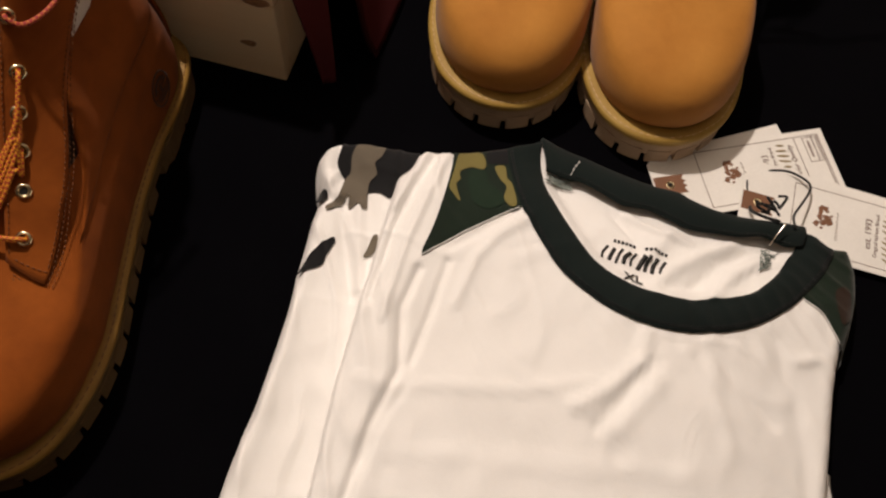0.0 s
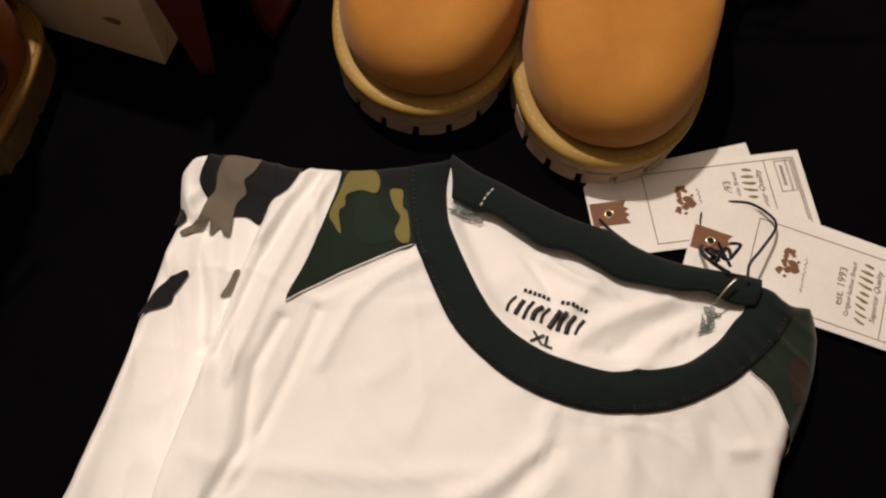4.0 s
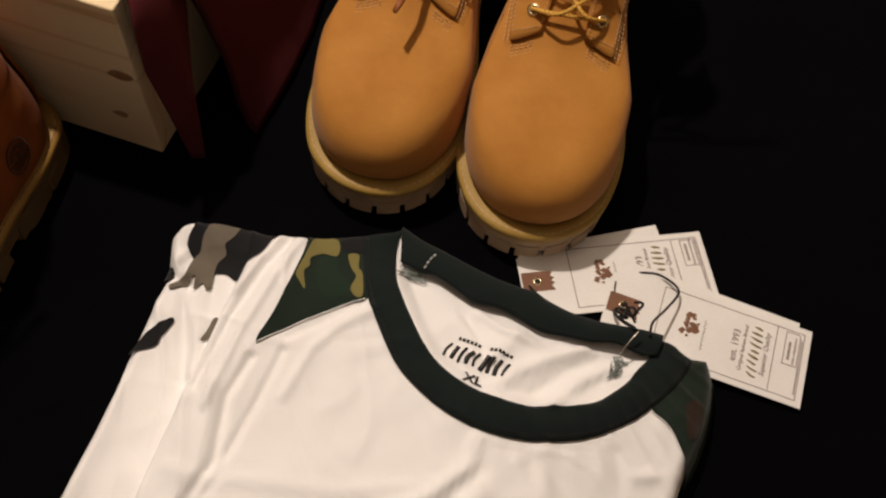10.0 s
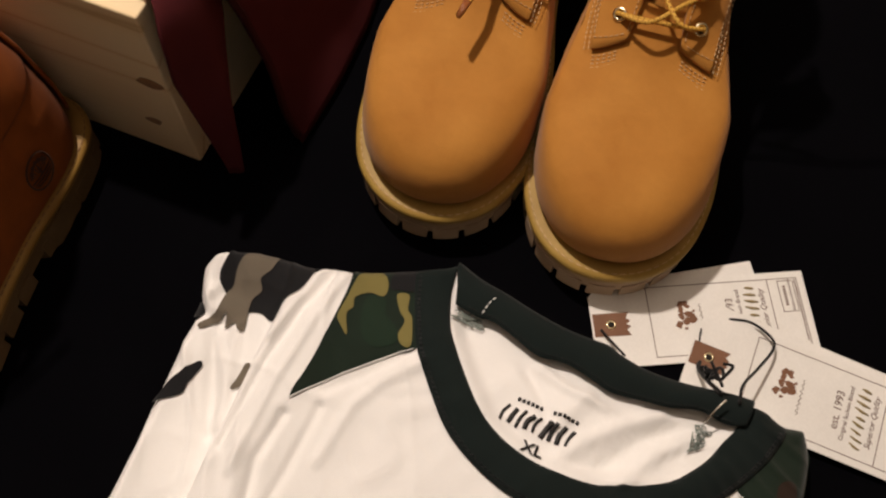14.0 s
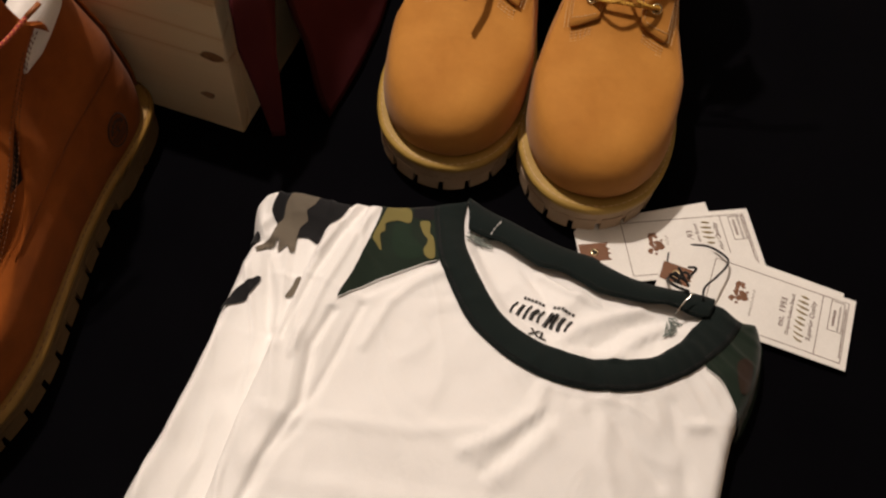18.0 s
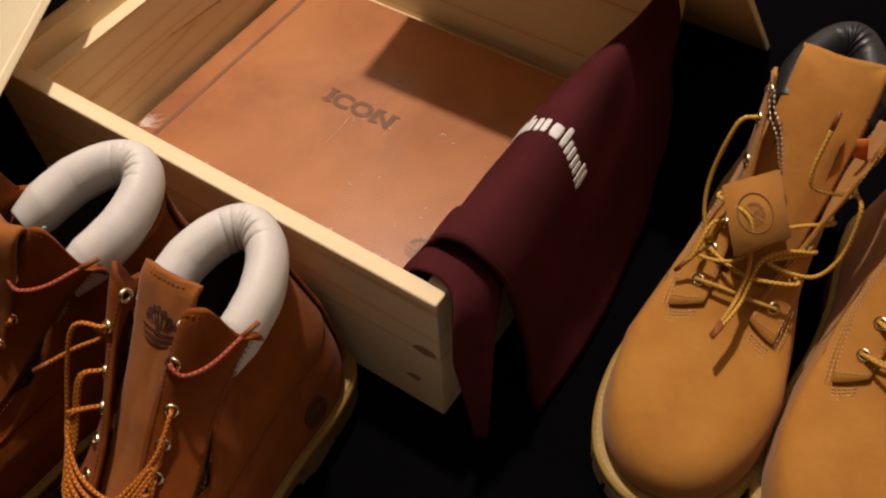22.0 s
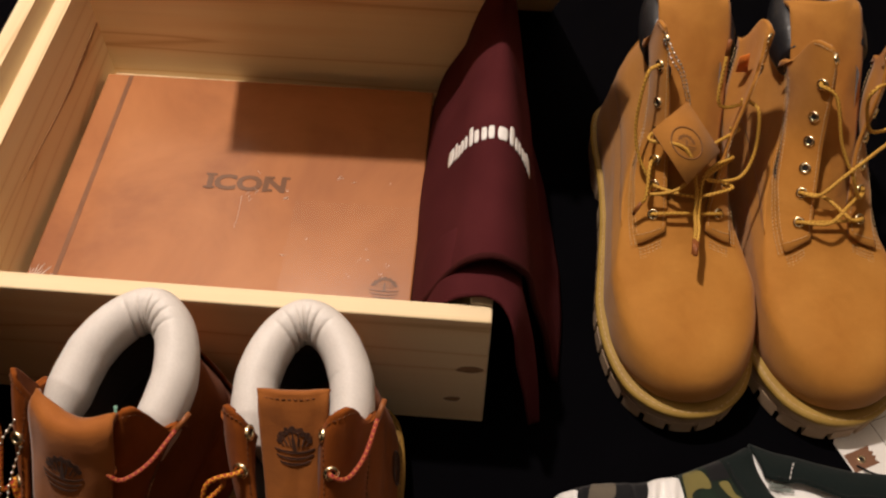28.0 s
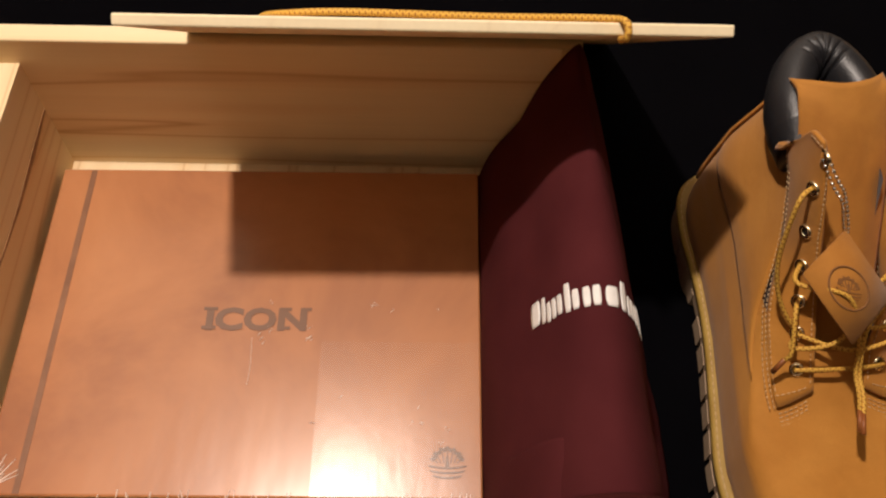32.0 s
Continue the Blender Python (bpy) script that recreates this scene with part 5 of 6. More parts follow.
# folds: line, height, width
FOLDS = [
    ([(0.326, -0.066), (0.310, -0.082), (0.296, -0.104)], 0.0042, 0.0030),
    ([(0.318, -0.064), (0.300, -0.078), (0.284, -0.100)], -0.0030, 0.0028),
    ([(0.306, -0.062), (0.288, -0.076), (0.272, -0.092), (0.262, -0.106)], 0.0040, 0.0032),
    ([(0.268, -0.066), (0.262, -0.078), (0.256, -0.090)], 0.0034, 0.0028),
    ([(0.240, -0.062), (0.256, -0.068), (0.278, -0.070)], 0.0030, 0.0030),
    ([(0.232, -0.064), (0.244, -0.076), (0.250, -0.084)], -0.0024, 0.0028),
    ([(0.335, -0.072), (0.326, -0.084), (0.318, -0.092)], -0.0026, 0.0030),
    ([(0.182, -0.085), (0.168, -0.100), (0.158, -0.118), (0.153, -0.150)], 0.0020, 0.0035),
    ([(0.176, -0.082), (0.160, -0.098), (0.142, -0.116)], -0.0014, 0.0030),
    ([(0.300, -0.138), (0.316, -0.150), (0.340, -0.168)], -0.0020, 0.0035),
    ([(0.120, -0.048), (0.114, -0.075), (0.108, -0.110), (0.106, -0.160)], -0.0030, 0.0026),
    ([(0.112, -0.052), (0.109, -0.075), (0.104, -0.100)], 0.0022, 0.0022),
    ([(0.126, -0.050), (0.122, -0.080), (0.117, -0.120), (0.116, -0.170)], 0.0020, 0.0026),
    ([(0.128, -0.135), (0.125, -0.160), (0.133, -0.196), (0.126, -0.230), (0.124, -0.285)], -0.0034, 0.0030),
    ([(0.143, -0.125), (0.141, -0.160), (0.138, -0.190)], -0.0022, 0.0028),
    ([(0.112, -0.206), (0.138, -0.205), (0.150, -0.200), (0.200, -0.190), (0.236, -0.174)], 0.0019, 0.0030),
    ([(0.138, -0.206), (0.132, -0.222), (0.128, -0.250)], -0.0020, 0.0030),
    ([(0.229, -0.192), (0.246, -0.176), (0.262, -0.155)], 0.0042, 0.0038),
    ([(0.243, -0.199), (0.255, -0.180), (0.266, -0.155)], -0.0038, 0.0034),
    ([(0.250, -0.204), (0.258, -0.190), (0.272, -0.165)], 0.0018, 0.0040),
    ([(0.352, -0.126), (0.366, -0.121), (0.380, -0.130)], 0.0018, 0.0040),
    ([(0.338, -0.118), (0.352, -0.150), (0.362, -0.185), (0.366, -0.240)], -0.0016, 0.0050),
    ([(0.300, -0.140), (0.305, -0.165), (0.318, -0.190)], 0.0016, 0.0045),
    ([(0.262, -0.138), (0.262, -0.160)], 0.0020, 0.0036),
    ([(0.252, -0.205), (0.275, -0.235), (0.284, -0.262)], -0.0016, 0.0060),
    ([(0.070, -0.098), (0.082, -0.130), (0.094, -0.156)], -0.0030, 0.0034),
    ([(0.064, -0.150), (0.069, -0.200), (0.067, -0.270)], 0.0018, 0.0050),
    ([(0.083, -0.100), (0.090, -0.125), (0.095, -0.150)], 0.0026, 0.0034),
    ([(0.052, -0.090), (0.066, -0.100), (0.076, -0.100)], -0.0034, 0.0034),
    ([(0.060, -0.062), (0.064, -0.080), (0.058, -0.092)], 0.0030, 0.0036),
    ([(0.140, -0.240), (0.200, -0.228), (0.290, -0.212)], 0.0012, 0.0050),
]
BASE_X = (0.04, 0.24, 0.27, 0.30, 0.33, 0.352, 0.38), (0.0470, 0.0470, 0.0450, 0.0410, 0.0355, 0.0305, 0.0255)
PLEAT_L = (0.050, 0.070, 0.078, 0.092, 0.130, 0.205, 0.300), (0.1090, 0.1080, 0.1015, 0.1015, 0.1010, 0.1020, 0.1080)
PLEAT_R = (0.047, 0.062, 0.075, 0.099, 0.124, 0.160, 0.200, 0.300), (0.129, 0.131, 0.131, 0.130, 0.128, 0.126, 0.131, 0.134)


def inside(x, y, poly):
    c = False
    for (ax, ay), (bx, by) in zip(poly, poly[1:] + poly[:1]):
        if (ay > y) != (by > y) and x < (bx - ax) * (y - ay) / (by - ay) + ax:
            c = not c
    return c


def shirt_height(x, y):
    z = float(np.interp(x, *BASE_X)) + 0.003 * soft(-0.14, -0.20, y) * soft(0.36, 0.30, x)
    z -= 0.0105 * soft(-0.090, -0.036, y) * (1 - 0.62 * soft(0.25, 0.37, x))
    # a pleat lies over the lower sleeve layer, with crisp edges
    xl, xr = float(np.interp(-y, *PLEAT_L)), float(np.interp(-y, *PLEAT_R))
    z += 0.0022 * soft(xl - 0.001, xl + 0.005, x) * (1 - soft(xr - 0.003, xr + 0.010, x))
    low = soft(xl + 0.0015, xl - 0.0025, x)
    z -= low * soft(-0.060, -0.085, y) * (0.0095 + 0.0055 * soft(0.060, 0.095, x) * soft(-0.09, -0.14, y))
    z -= 0.003 * soft(0.062, 0.046, x)
    for pts, h, w in FOLDS:
        if min(p[0] for p in pts) - 0.015 < x < max(p[0] for p in pts) + 0.015 and min(p[1] for p in pts) - 0.015 < y < max(p[1] for p in pts) + 0.015:
            d, s = seg_far(x, y, pts)
            z += h * math.exp(-((d / w) ** 2))
    z += 0.0012 * noise.noise(Vector((x * 22, y * 22, 0.7))) + 0.0007 * noise.noise(Vector((x * 70, y * 55, 1.7)))
    rid = 1 - abs(noise.noise(Vector((x * 16 + 3, y * 24, 4.2)))) * 2
    z += 0.0008 * max(0, rid - 0.72) / 0.28 * soft(0.05, 0.10, x)
    rid = 1 - abs(noise.noise(Vector((x * 30 + y * 22, y * 11 - x * 8, 9.4)))) * 2
    z += 0.0009 * max(0, rid - 0.74) / 0.26 * soft(0.14, 0.18, x)
    if x < 0.135:
        rid = 1 - abs(noise.noise(Vector((x * 42 + y * 16, y * 13, 7.1)))) * 2
        z += 0.0022 * max(0, rid - 0.6) / 0.4 * soft(0.135, 0.115, x)
    in_neck = 0.17 < x < 0.35 and -0.118 < y < -0.015 and inside(x, y, NECK)
    if in_neck:
        d, s = seg_far(x, y, COLLAR_LINE)
        z -= 0.0055 * soft(0.0, 0.010, d)
    elif x > 0.17 and y > -0.175:
        # small gathers run out from the collar seam
        d, s = seg_far(x, y, COLLAR_RIM)
        if d < 0.04:
            ray = math.sin(s * 520 + 3.0 * noise.noise(Vector((s * 30, d * 20, 2.2))))
            z += (0.0003 + 0.0009 * soft(0.12, 0.19, s)) * max(0, ray) ** 2 * math.exp(-((d - 0.006) / 0.017) ** 2)
    return z


EDGE_R = 0.011


def rolled(x, y, out=0.0):
    """The share of its full height that the shirt has at (x, y): its edges roll down to the ground."""
    k = min(max((edge_far(x, y) + out) / EDGE_R, 0), 1)
    return math.sqrt(max(0, 1 - (1 - k) ** 2))


def shirt_point(u, v):
    """A place on the folded shirt: u from its left to its right, v from its top to its bottom edge."""
    a, b, c, d = along(TOP, u), along(BOTTOM, u), along(LEFT, v), along(RIGHT, v)
    return a * (1 - v) + b * v + c * (1 - u) + d * u - (np.array(TOP[0]) * (1 - u) * (1 - v) + np.array(TOP[-1]) * u * (1 - v) + np.array(BOTTOM[0]) * (1 - u) * v + np.array(BOTTOM[-1]) * u * v)


def fold_shirt():
    t = thing("shirt", "folded white raglan shirt with dark collar and camouflage sleeves", "shirt", Matrix.Translation(SHIRT_AT))

    def f(u, v):
        p = shirt_point(u, v)
        return Vector((p[0], p[1], max(shirt_height(*p) * rolled(*p), 0.0004))) - SHIRT_AT

    def grid(n):
        s = np.linspace(-1, 1, n + 1)
        return (0.5 + 0.5 * (0.78 * s + 0.22 * np.sin(s * math.pi / 2) ** 3 * (1.5 - 0.5 * np.abs(s)))).clip(0, 1)
    body = part("body_panel", sheet(f, grid(190), grid(150)), M_SHIRT, t, "white cotton jersey with soft creases")

    edge = {}

    def lay(x, y, lift):
        """Height on the shirt at (x, y), rolled down near the outer edge."""
        key = (round(x, 5), round(y, 5))
        if key not in edge:
            edge[key] = shirt_height(x, y) * rolled(x, y, 0.0016)
        return Vector((x, y, edge[key] + lift)) - SHIRT_AT

    def band(name, one, two, mat, label, lift, rows=9, count=80, puff=0.0016, parent=t):
        g = lambda u, v: (lambda p: lay(p[0], p[1], lift + puff * math.sin(math.pi * v)))(along(one, u) * (1 - v) + along(two, u) * v)
        return part(name, recalc(sheet(g, np.linspace(0, 1, count), np.linspace(0, 1, rows), 0.0012)), mat, parent, label)

    def draped(name, outline, mat, lift, parent, label="", n=4, pitch=0.002):
        """A patch of cloth of the given outline, cut into small pieces and laid over the shirt."""
        out = spline(outline, n, True)
        bm = bmesh.new()
        face = bm.faces.new([bm.verts.new((p[0], p[1], 0)) for p in out])
        bmesh.ops.triangulate(bm, faces=[face])
        for axis in (0, 1):
            lo, hi = min(p[axis] for p in out), max(p[axis] for p in out)
            way = Vector((1, 0, 0)) if axis == 0 else Vector((0, 1, 0))
            for s in np.arange(lo + pitch / 2, hi, pitch):
                bmesh.ops.bisect_plane(bm, geom=bm.verts[:] + bm.edges[:] + bm.faces[:], dist=1e-6, plane_co=way * float(s), plane_no=way)
        for v in bm.verts:
            v.co = lay(v.co.x, v.co.y, lift)
        bmesh.ops.recalc_face_normals(bm, faces=bm.faces[:])
        if sum(q.normal.z for q in bm.faces) < 0:
            bmesh.ops.reverse_faces(bm, faces=bm.faces[:])
        return part(name, bm, mat, parent, label)

    # sleeves
    s1 = draped("sleeve_top", [(0.1275, -0.1260), (0.138, -0.1135), (0.151, -0.1005), (0.164, -0.0885), (0.177, -0.0775), (0.172, -0.060), (0.168, -0.045), (0.165, -0.0235), (0.157, -0.0265), (0.141, -0.0335), (0.1285, -0.0400), (0.1300, -0.062), (0.1305, -0.085), (0.1295, -0.105)], M_CAMO_G, 0.0009, t, "dark green camouflage cotton")
    draped("camo_patch", [(0.1315, -0.050), (0.134, -0.0445), (0.142, -0.0420), (0.148, -0.0475), (0.149, -0.056), (0.141, -0.057), (0.1355, -0.063), (0.137, -0.069), (0.1355, -0.074), (0.1405, -0.085), (0.135, -0.081), (0.1318, -0.077), (0.1318, -0.065)], M_CAMO_O, 0.0015, s1, "olive blotch")
    draped("camo_patch", [(0.155, -0.052), (0.161, -0.050), (0.164, -0.059), (0.168, -0.063), (0.1735, -0.078), (0.169, -0.080), (0.165, -0.075), (0.165, -0.066), (0.160, -0.061)], M_CAMO_O, 0.0015, s1, "olive blotch")
    draped("camo_patch", [(0.141, -0.060), (0.150, -0.057), (0.154, -0.066), (0.163, -0.072), (0.166, -0.079), (0.156, -0.086), (0.146, -0.080)], fabric("camo_deep_green", (0.011, 0.026, 0.014), (0.008, 0.018, 0.010)), 0.0013, s1, "green blotch")
    draped("camo_patch", [(0.149, -0.0300), (0.158, -0.0255), (0.165, -0.0235), (0.166, -0.040), (0.163, -0.047), (0.155, -0.049), (0.150, -0.050), (0.148, -0.042)], M_CAMO_B, 0.0013, s1, "black blotch")
    # black print; its upper right end also paints the shade beside the pleat
    s2 = draped("sleeve_fold", [(0.0625, -0.0510), (0.075, -0.0485), (0.090, -0.0465), (0.104, -0.0465), (0.108, -0.054), (0.1070, -0.066), (0.1005, -0.076), (0.0995, -0.090), (0.092, -0.0885), (0.086, -0.0895), (0.080, -0.092), (0.068, -0.084), (0.062, -0.077), (0.062, -0.066)], M_CAMO_B, 0.0009, t, "black camouflage blotch on the folded sleeve, with painted shade by the pleat")
    draped("camo_patch", [(0.073, -0.055), (0.080, -0.0530), (0.0865, -0.0535), (0.087, -0.064), (0.084, -0.071), (0.087, -0.077), (0.084, -0.083), (0.085, -0.091), (0.087, -0.100), (0.084, -0.101), (0.081, -0.098), (0.076, -0.102), (0.074, -0.094), (0.070, -0.102), (0.065, -0.107), (0.063, -0.105), (0.068, -0.096), (0.069, -0.085), (0.071, -0.079), (0.069, -0.068)], M_CAMO_T, 0.0016, s2, "grey-brown blotch", 3)
    draped("camo_patch", [(0.0600, -0.1520), (0.062, -0.146), (0.064, -0.137), (0.069, -0.128), (0.073, -0.123), (0.075, -0.125), (0.074, -0.130), (0.073, -0.137), (0.072, -0.142), (0.067, -0.147)], M_CAMO_B, 0.0012, s2, "black blotch")
    draped("camo_patch", [(0.0935, -0.130), (0.0945, -0.122), (0.0955, -0.116), (0.098, -0.115), (0.099, -0.119), (0.099, -0.125), (0.096, -0.129)], M_CAMO_T, 0.0012, s2, "grey blotch")
    draped("camo_patch", [(0.0530, -0.096), (0.056, -0.0935), (0.060, -0.094), (0.062, -0.098), (0.060, -0.102), (0.056, -0.101)], M_CAMO_B, 0.0012, s2, "black blotch")
    s3 = draped("sleeve_far", [(0.3515, -0.0850), (0.365, -0.092), (0.3765, -0.1060), (0.3830, -0.1165), (0.3885, -0.1050), (0.3925, -0.080), (0.3920, -0.050), (0.3860, -0.0325), (0.372, -0.035), (0.366, -0.055), (0.360, -0.070)], M_CAMO_G, 0.0010, t, "dark green camouflage cotton")
    draped("camo_patch", [(0.371, -0.075), (0.380, -0.070), (0.382, -0.088), (0.376, -0.094)], fabric("camo_rust", (0.028, 0.015, 0.009), (0.020, 0.011, 0.007)), 0.0016, s3, "dark brown blotch")

    # collar: ribbed band in front, and the back of the neck
    c1 = band("collar", COLLAR_OUT, COLLAR_IN, M_RIB, "dark green ribbed collar", 0.0016, 11, 130, 0.0022)
    def nape(u, v, up=0.0):
        p = along(BACK_LOW, u) * (1 - v) + along(BACK_TOP, u) * v
        z = float(np.interp(p[0], (0.179, 0.24, 0.30, 0.35), (0.0400, 0.0415, 0.0375, 0.0325)))
        return Vector((p[0], p[1], z + 0.0022 * math.sin(math.pi * v) - 0.004 * v ** 3 + 0.0008 * noise.noise(Vector((p[0] * 40, v, 3.0))) + up)) - SHIRT_AT
    c2 = part("back_collar", recalc(sheet(nape, np.linspace(0, 1, 90), np.linspace(0, 1, 12), 0.0030)), M_RIB, t, "dark green ribbed back of the collar")
    for k in (0.10, 0.15):
        row = [(lambda p: lay(p[0], p[1], 0.0016 + 0.0022 * math.sin(math.pi * k) + 0.0004))(along(COLLAR_OUT, u) * (1 - k) + along(COLLAR_IN, u) * k) for u in np.linspace(0.06, 0.97, 130)]
        stitches(row, M_CAMO_B, c1, 0.0028, 0.0003)
    row = [nape(u, 0.1, 0.0004) for u in np.linspace(0.05, 0.95, 80)]
    stitches(row, M_CAMO_B, c2, 0.0028, 0.0003)
    stitches([nape(0.105 + 0.007 * k, 0.10 + 0.10 * k, 0.0005) for k in range(7)], M_SHIRT, c2, 0.0032, 0.0004)
    rnd = random.Random(31)
    for x, y, wide, tall in ((0.195, -0.0500, 0.009, 0.004), (0.3275, -0.0660, 0.005, 0.010)):
        threads = [tube(spline([lay(x + rnd.uniform(-wide, wide), y + rnd.uniform(-tall, tall), 0.0020 + 0.001 * rnd.random()) for _ in range(4)], 5), 0.00028, 5) for _ in range(10)]
        part("seam_threads", joined(*threads), M_STITCH_G, t, "overlocked seam threads", kind="stuff")
    rag = [lay(*p, 0.0011) for p in spline([(0.1275, -0.1265), (0.138, -0.114), (0.151, -0.101), (0.164, -0.089), (0.1755, -0.079)], 8)]
    part("raglan_seam", tube(rag, 0.0003, 6), M_SHIRT, t)
    rag = [lay(*p, 0.0011) for p in spline([(0.352, -0.0860), (0.365, -0.093), (0.3765, -0.107)], 8)]
    part("raglan_seam", tube(rag, 0.0003, 6), M_SHIRT, t)

    # a lower layer peeping out beside the folded edge
    def under(u, v):
        x = 0.346 + 0.036 * u + 0.007 * soft(0, 0.3, v)
        return Vector((x, -0.180 - 0.115 * v, 0.003 + 0.010 * math.sqrt(max(0, 1 - u * u)) + 0.0006 * math.sin(9 * v))) - SHIRT_AT
    part("under_layer", recalc(sheet(under, np.linspace(0, 1, 14), np.linspace(0, 1, 24), 0.003)), M_SHIRT, t, "white lower layer of the fold")

    # neck print: bars of unread letters, brush strokes, and the size
    ax = Vector((0.0370, -0.0010, 0)).normalized()
    ay = Vector((-ax.y, ax.x, 0))

    def on_neck(pts2, width=0.0012):
        run = [lay(*(Vector((0.2290, -0.0920, 0)) + ax * a + ay * b)[:2], 0.0007) for a, b in pts2]
        return tube(run, width, 4, flatten=0.25)
    for k in range(14):
        if k not in (6, 7):
            part("printed_bar", on_neck([(0.005 + 0.0024 * k, 0.0092), (0.005 + 0.0024 * k + 0.0016, 0.0092)], 0.0010), M_INK, t, "small black print")
    rnd = random.Random(12)
    for k in range(9):
        a, lean, top, foot = 0.0044 * k, rnd.uniform(0.0016, 0.0034), rnd.uniform(0.0036, 0.0054), rnd.uniform(-0.0056, -0.0042)
        part("brush_stroke", on_neck(spline([(a, foot), (a + lean * 0.3 + rnd.uniform(-0.0008, 0.0008), 0.0), (a + lean, top)], 4), rnd.uniform(0.0007, 0.0014)), M_INK, t, "black brush-stroke mark")
    xl = text_data("XL", 0.0092, 0.0003, 0.0002)
    at = Vector((0.2490, -0.1085, 0))
    flat_at = [at + ax * v.x + ay * v.y for v in xl[0]]
    part("size_print", ([lay(p.x, p.y, 0.0009 + v.z) for p, v in zip(flat_at, xl[0])], xl[1]), M_INK, t, "printed size", smooth=False)


M_STITCH_G = fabric("grey_thread", (0.30, 0.33, 0.30), (0.16, 0.20, 0.18))
fold_shirt()


# ------------------------------------------------------------ card tags on a black thread
def card(right_mid, angle, z, length, width, full, tilt=0.0):
    t = thing("hang_tag", "white printed card tag with a brown corner and brass eyelet" if full else "blank white card tag tucked under another", "tag",
              Matrix.Translation((right_mid[0], right_mid[1], z)) @ Matrix.Rotation(radians(angle), 4, "Z") @ Matrix.Rotation(radians(tilt), 4, "Y"), "card tags of the shirt")
    cut = 0.008
    h = width / 2
    out = [(0, -h), (0, h), (-length + cut, h), (-length, h - cut), (-length, -h + cut), (-length + cut, -h)]
    c = part("card", recalc(prism(out, 0, 0.0006)), M_CARD, t, smooth=False)
    if not full:
        return t
    z1 = 0.0007
    flat_part = lambda name, outline, mat, label="": part(name, recalc(prism(outline, 0.0005, z1 + 0.0001)), mat, c, label, smooth=False)
    b = 0.014
    tooth = [(-length + 0.001, -b / 2), (-length + 0.001, b / 2), (-length + 0.022, b / 2), (-length + 0.020, b / 4), (-length + 0.0225, b / 8), (-length + 0.020, 0), (-length + 0.0225, -b / 8), (-length + 0.020, -b / 4), (-length + 0.022, -b / 2)]
    flat_part("brown_corner", tooth, M_CARD_B, "brown glued patch")
    part("eyelet", recalc(eyelet_ring(Vector((-length + 0.011, 0, z1)), Vector((0, 0, 1)), 0.0017, 0.0030, 0.0007)), M_BRASS, c, "brass eyelet")
    part("eyelet_hole", ([(-length + 0.011 + 0.0018 * math.cos(a), 0.0018 * math.sin(a), z1 + 0.0002) for a in np.linspace(0, 6.28, 12, endpoint=False)], [tuple(range(12))]), M_HOLE, c, smooth=False)
    bar = lambda x0, y0, x1, y1: prism([(x0, y0), (x1, y0), (x1, y1), (x0, y1)], 0.0005, z1)
    w = 0.00045
    L, R, T, B = -length + 0.034, -0.004, h - 0.004, -h + 0.004
    frame_bars = [bar(L, T - w, R, T), bar(L, B, R, B + w), bar(L, B, L + w, T), bar(R - w, B, R, T), bar(-0.022, B, -0.022 + w, T), bar(-0.016, B + 0.022, -0.007, B + 0.022 + w), bar(-0.016, T - 0.002, -0.007, T - 0.002 + w), bar(-0.016, B + 0.022, -0.016 + w, T - 0.002), bar(-0.007, B + 0.022, -0.007 + w, T - 0.002)]
    part("printed_frame", joined(*frame_bars), M_INK_B, c, "thin brown printed lines", smooth=False)
    # a rampant emblem as plain blobs
    rnd = random.Random(5)
    x0 = L + 0.020
    blobs = []
    for k in range(22):
        a, r = rnd.uniform(0, 6.28), rnd.uniform(0.001, 0.0085)
        cx, cy, s = x0 + r * math.cos(a) * 0.75, 0.002 + r * math.sin(a), rnd.uniform(0.0009, 0.0024)
        blobs.append(prism([(cx + s * math.cos(q) * (1 + .4 * math.sin(2 * q + k)), cy + s * math.sin(q)) for q in np.linspace(0, 6.28, 7, endpoint=False)], 0.0005, z1 + 0.00001 * k))
    part("emblem", recalc(joined(*blobs)), M_CARD_B, c, "brown printed emblem", smooth=False)
    turn = Matrix.Rotation(radians(90), 4, "Z")
    part("printed_line", placed(text_data("est. 1993", 0.0062, 0.0002), Matrix.Translation((-0.0445, 0.0, z1)) @ turn), M_INK_B, c, "small brown print", smooth=False)
    part("printed_line", placed(text_data("Original fashion Brand", 0.0036, 0.0002), Matrix.Translation((-0.0400, 0.0, z1)) @ turn), M_INK_B, c, "small brown print", smooth=False)
    strokes = []
    rnd = random.Random(17)
    for k in range(9):
        y = -0.0175 + 0.0042 * k
        strokes.append(tube([(-0.0305 + rnd.uniform(-.001, .001), y, z1), (-0.0335, y + 0.0006, z1), (-0.0370 + rnd.uniform(-.001, .001), y + rnd.uniform(0.0008, 0.0022), z1)], [0.0005, rnd.uniform(0.0007, 0.0010), 0.0004], 4, flatten=0.2))
    part("brush_mark", joined(*strokes), M_INK_G, c, "gold brush-stroke mark")
    part("printed_script", placed(text_data("Superior Quality", 0.0046, 0.0002, 0.0, 0.35), Matrix.Translation((-0.0255, 0.0, z1)) @ turn), M_INK_B, c, "thin brown slanting script", smooth=False)
    script = [(L + 0.030 + 0.0009 * math.sin(k * 2.1), -0.012 + 0.0010 * k, z1) for k in range(22)]
    part("printed_script", tube(script, 0.0002, 4), M_INK_B, c)
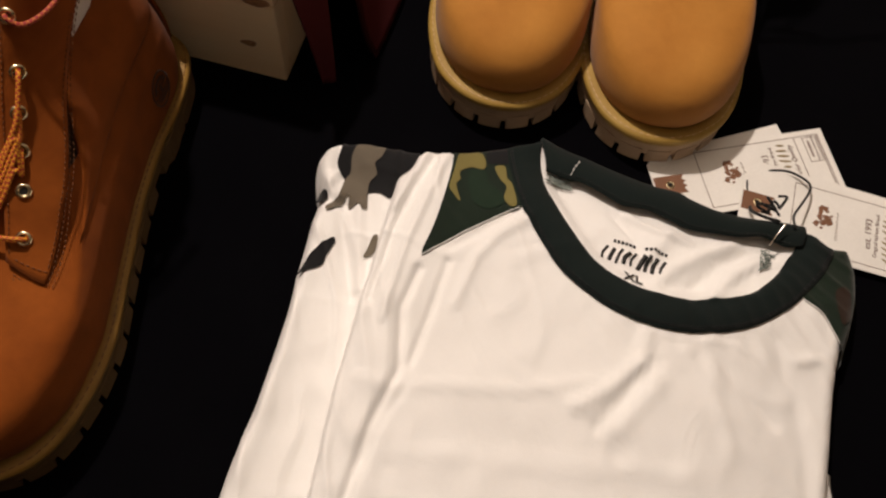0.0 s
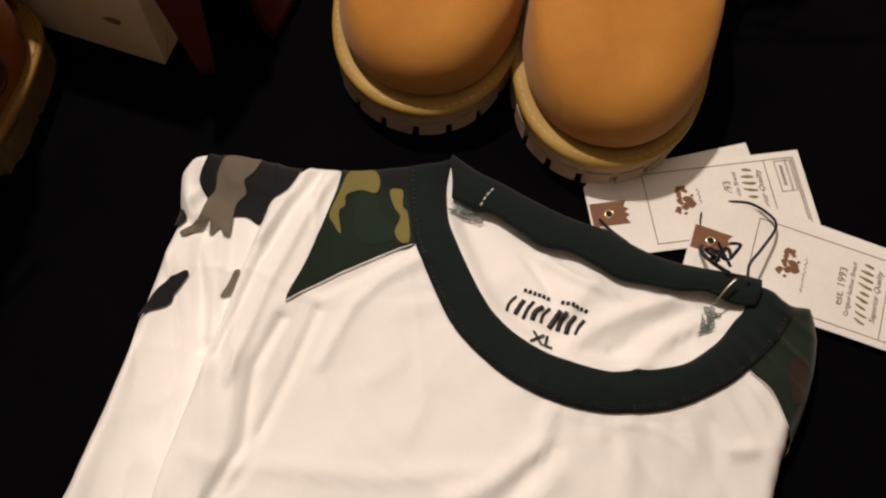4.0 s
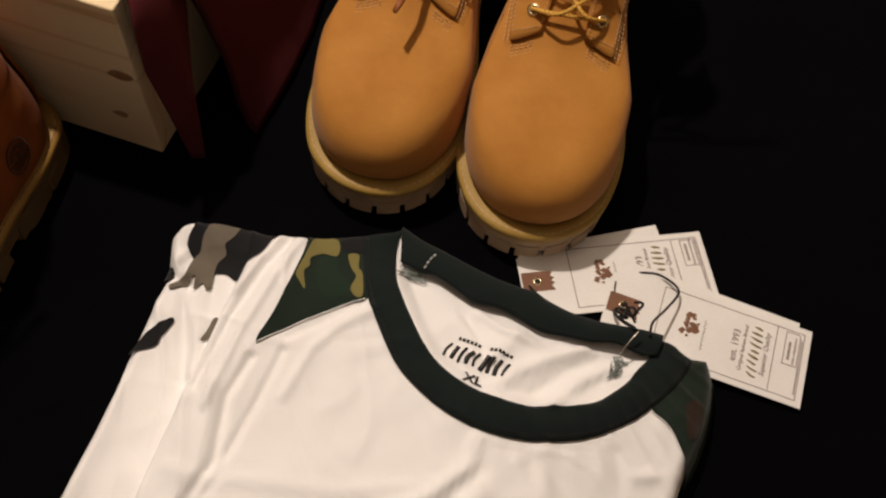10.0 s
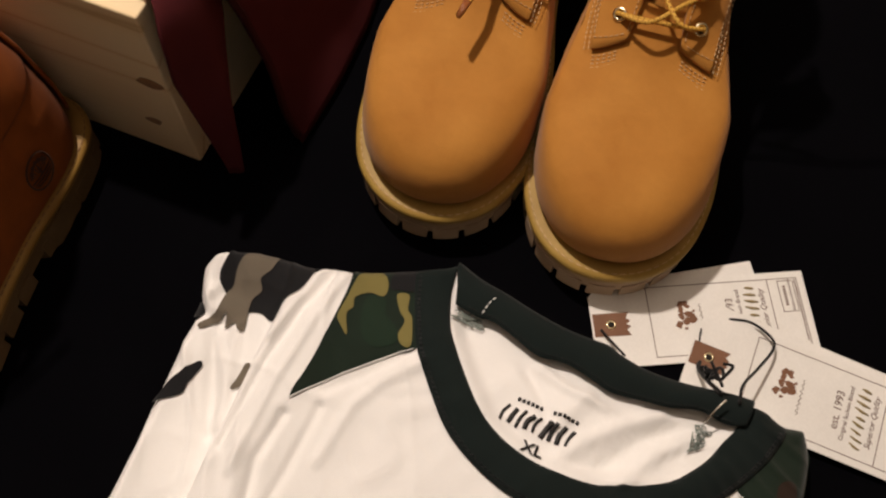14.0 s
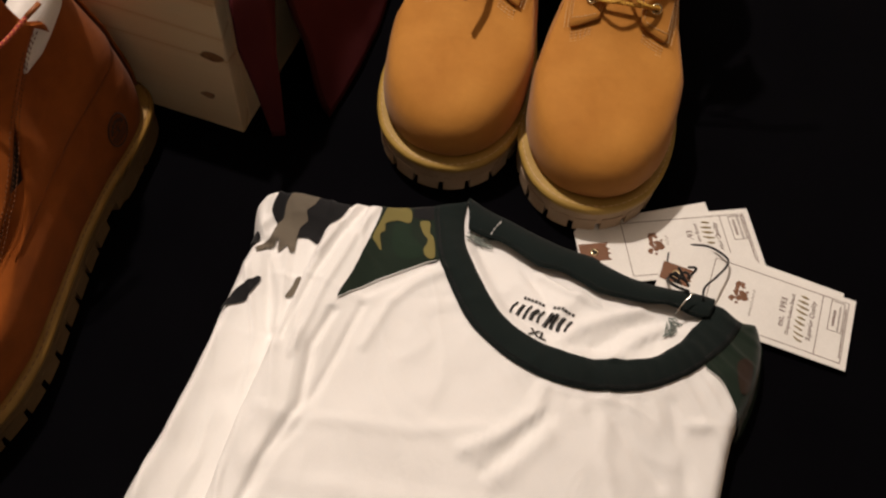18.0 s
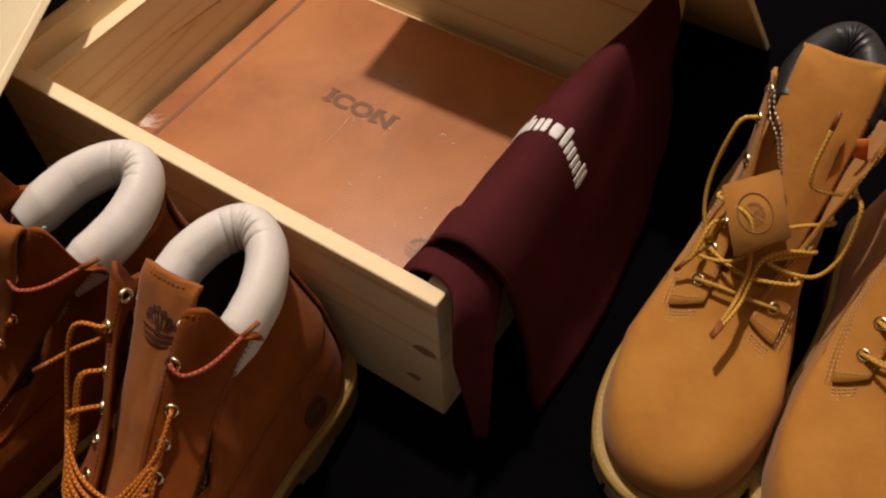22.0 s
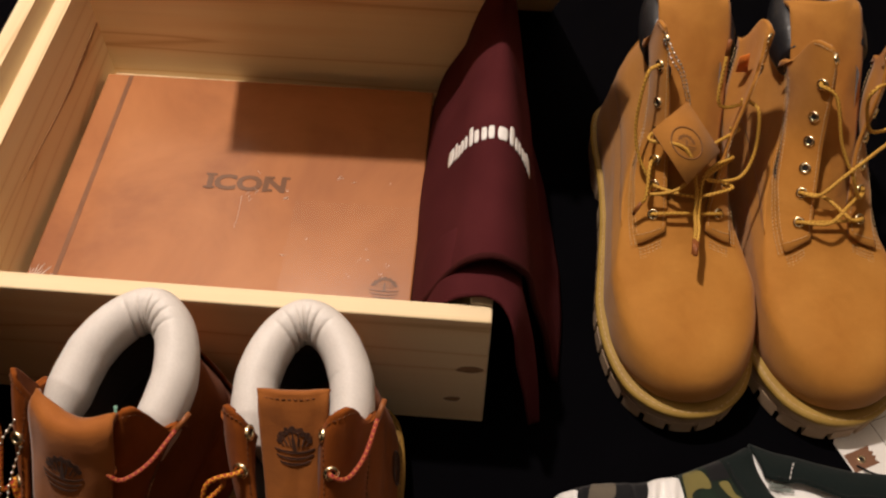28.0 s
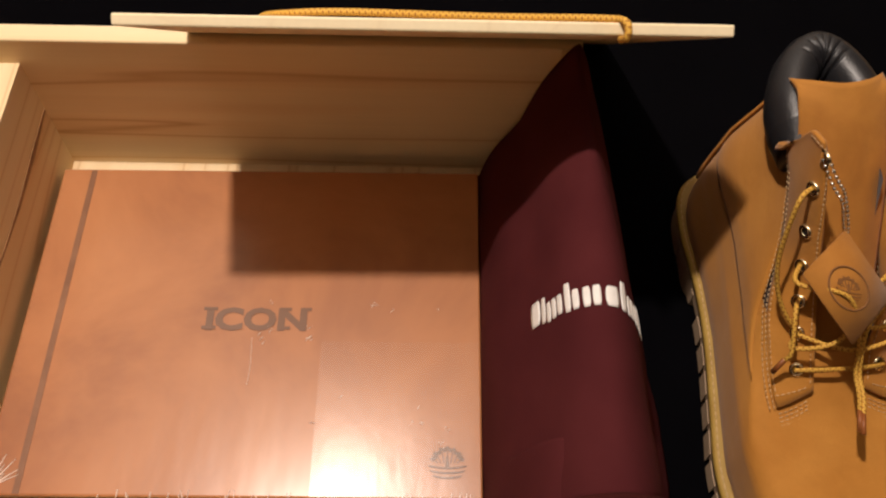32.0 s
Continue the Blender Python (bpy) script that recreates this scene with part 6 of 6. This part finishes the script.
    part("made_in_print", placed(text_data("MADE IN PAKISTAN", 0.0022, 0.0002), Matrix.Translation((-0.0085, B + 0.0325, z1)) @ turn), M_INK_B, c, "tiny brown print", smooth=False)
    part("number_bars", joined(*[bar(-0.0135, B + 0.026 + 0.0016 * k, -0.0118, B + 0.026 + 0.0016 * k + 0.0011) for k in range(8)]), M_INK_B, c, "tiny brown print", smooth=False, kind="stuff")
    part("edge_bars", joined(*[bar(-0.0060, B + 0.004 + 0.0012 * k, -0.0050, B + 0.004 + 0.0012 * k + 0.0008) for k in range(32)]), M_INK_B, c, "tiny brown print", smooth=False, kind="stuff")
    return t


card((0.346, 0.038), 31, 0.0006, 0.085, 0.046, False)
card((0.3745, 0.039), 25.5, 0.0016, 0.128, 0.051, True)
card((0.436, -0.010), -4, 0.0026, 0.120, 0.050, False)
card((0.445, -0.0165), -2.0, 0.0036, 0.131, 0.055, True, 1.6)


def tag_thread():
    """Black thread from the collar through the eyelets, with a knot and a steel pin."""
    loop = [(0.341, -0.043, 0.037), (0.342, -0.030, 0.030), (0.349, -0.015, 0.022), (0.356, 0.002, 0.015), (0.354, 0.010, 0.012), (0.342, 0.016, 0.009), (0.329, 0.014, 0.0065), (0.322, 0.011, 0.0045)]
    datas = [tube(spline(loop, 8), 0.0008, 6)]
    datas.append(tube(spline([(0.316, 0.009, 0.0045), (0.317, 0.003, 0.007), (0.318, -0.005, 0.007), (0.322, -0.0135, 0.0045)], 8), 0.0009, 6))
    datas.append(tube(spline([(0.322, -0.0140, 0.0050), (0.3205, -0.022, 0.012), (0.325, -0.032, 0.024), (0.331, -0.041, 0.037)], 8), 0.0012, 6))
    datas.append(tube(spline([(0.2645, -0.0165, 0.0030), (0.268, -0.0195, 0.0045), (0.273, -0.023, 0.006), (0.280, -0.033, 0.020)], 8), 0.0008, 6))
    rnd = random.Random(3)
    for k in range(5):
        c = Vector((0.3255, -0.033, 0.030 + 0.003 * k))
        datas.append(tube(spline([c + Vector((rnd.uniform(-.007, .007), rnd.uniform(-.006, .006), rnd.uniform(-.002, .004))) for _ in range(4)], 5), 0.0009, 6))
    t = part("tag_thread", joined(*datas), M_THREAD)
    tagged(t, "black cotton thread tying the card tags to the collar", "thread")
    ob = part("safety_pin", tube(spline([(0.3265, -0.0595, 0.0375), (0.3295, -0.0525, 0.0415), (0.333, -0.046, 0.0440)], 6), 0.0006, 6), M_STEEL)
    tagged(ob, "small steel pin through the shirt collar", "pin")


tag_thread()
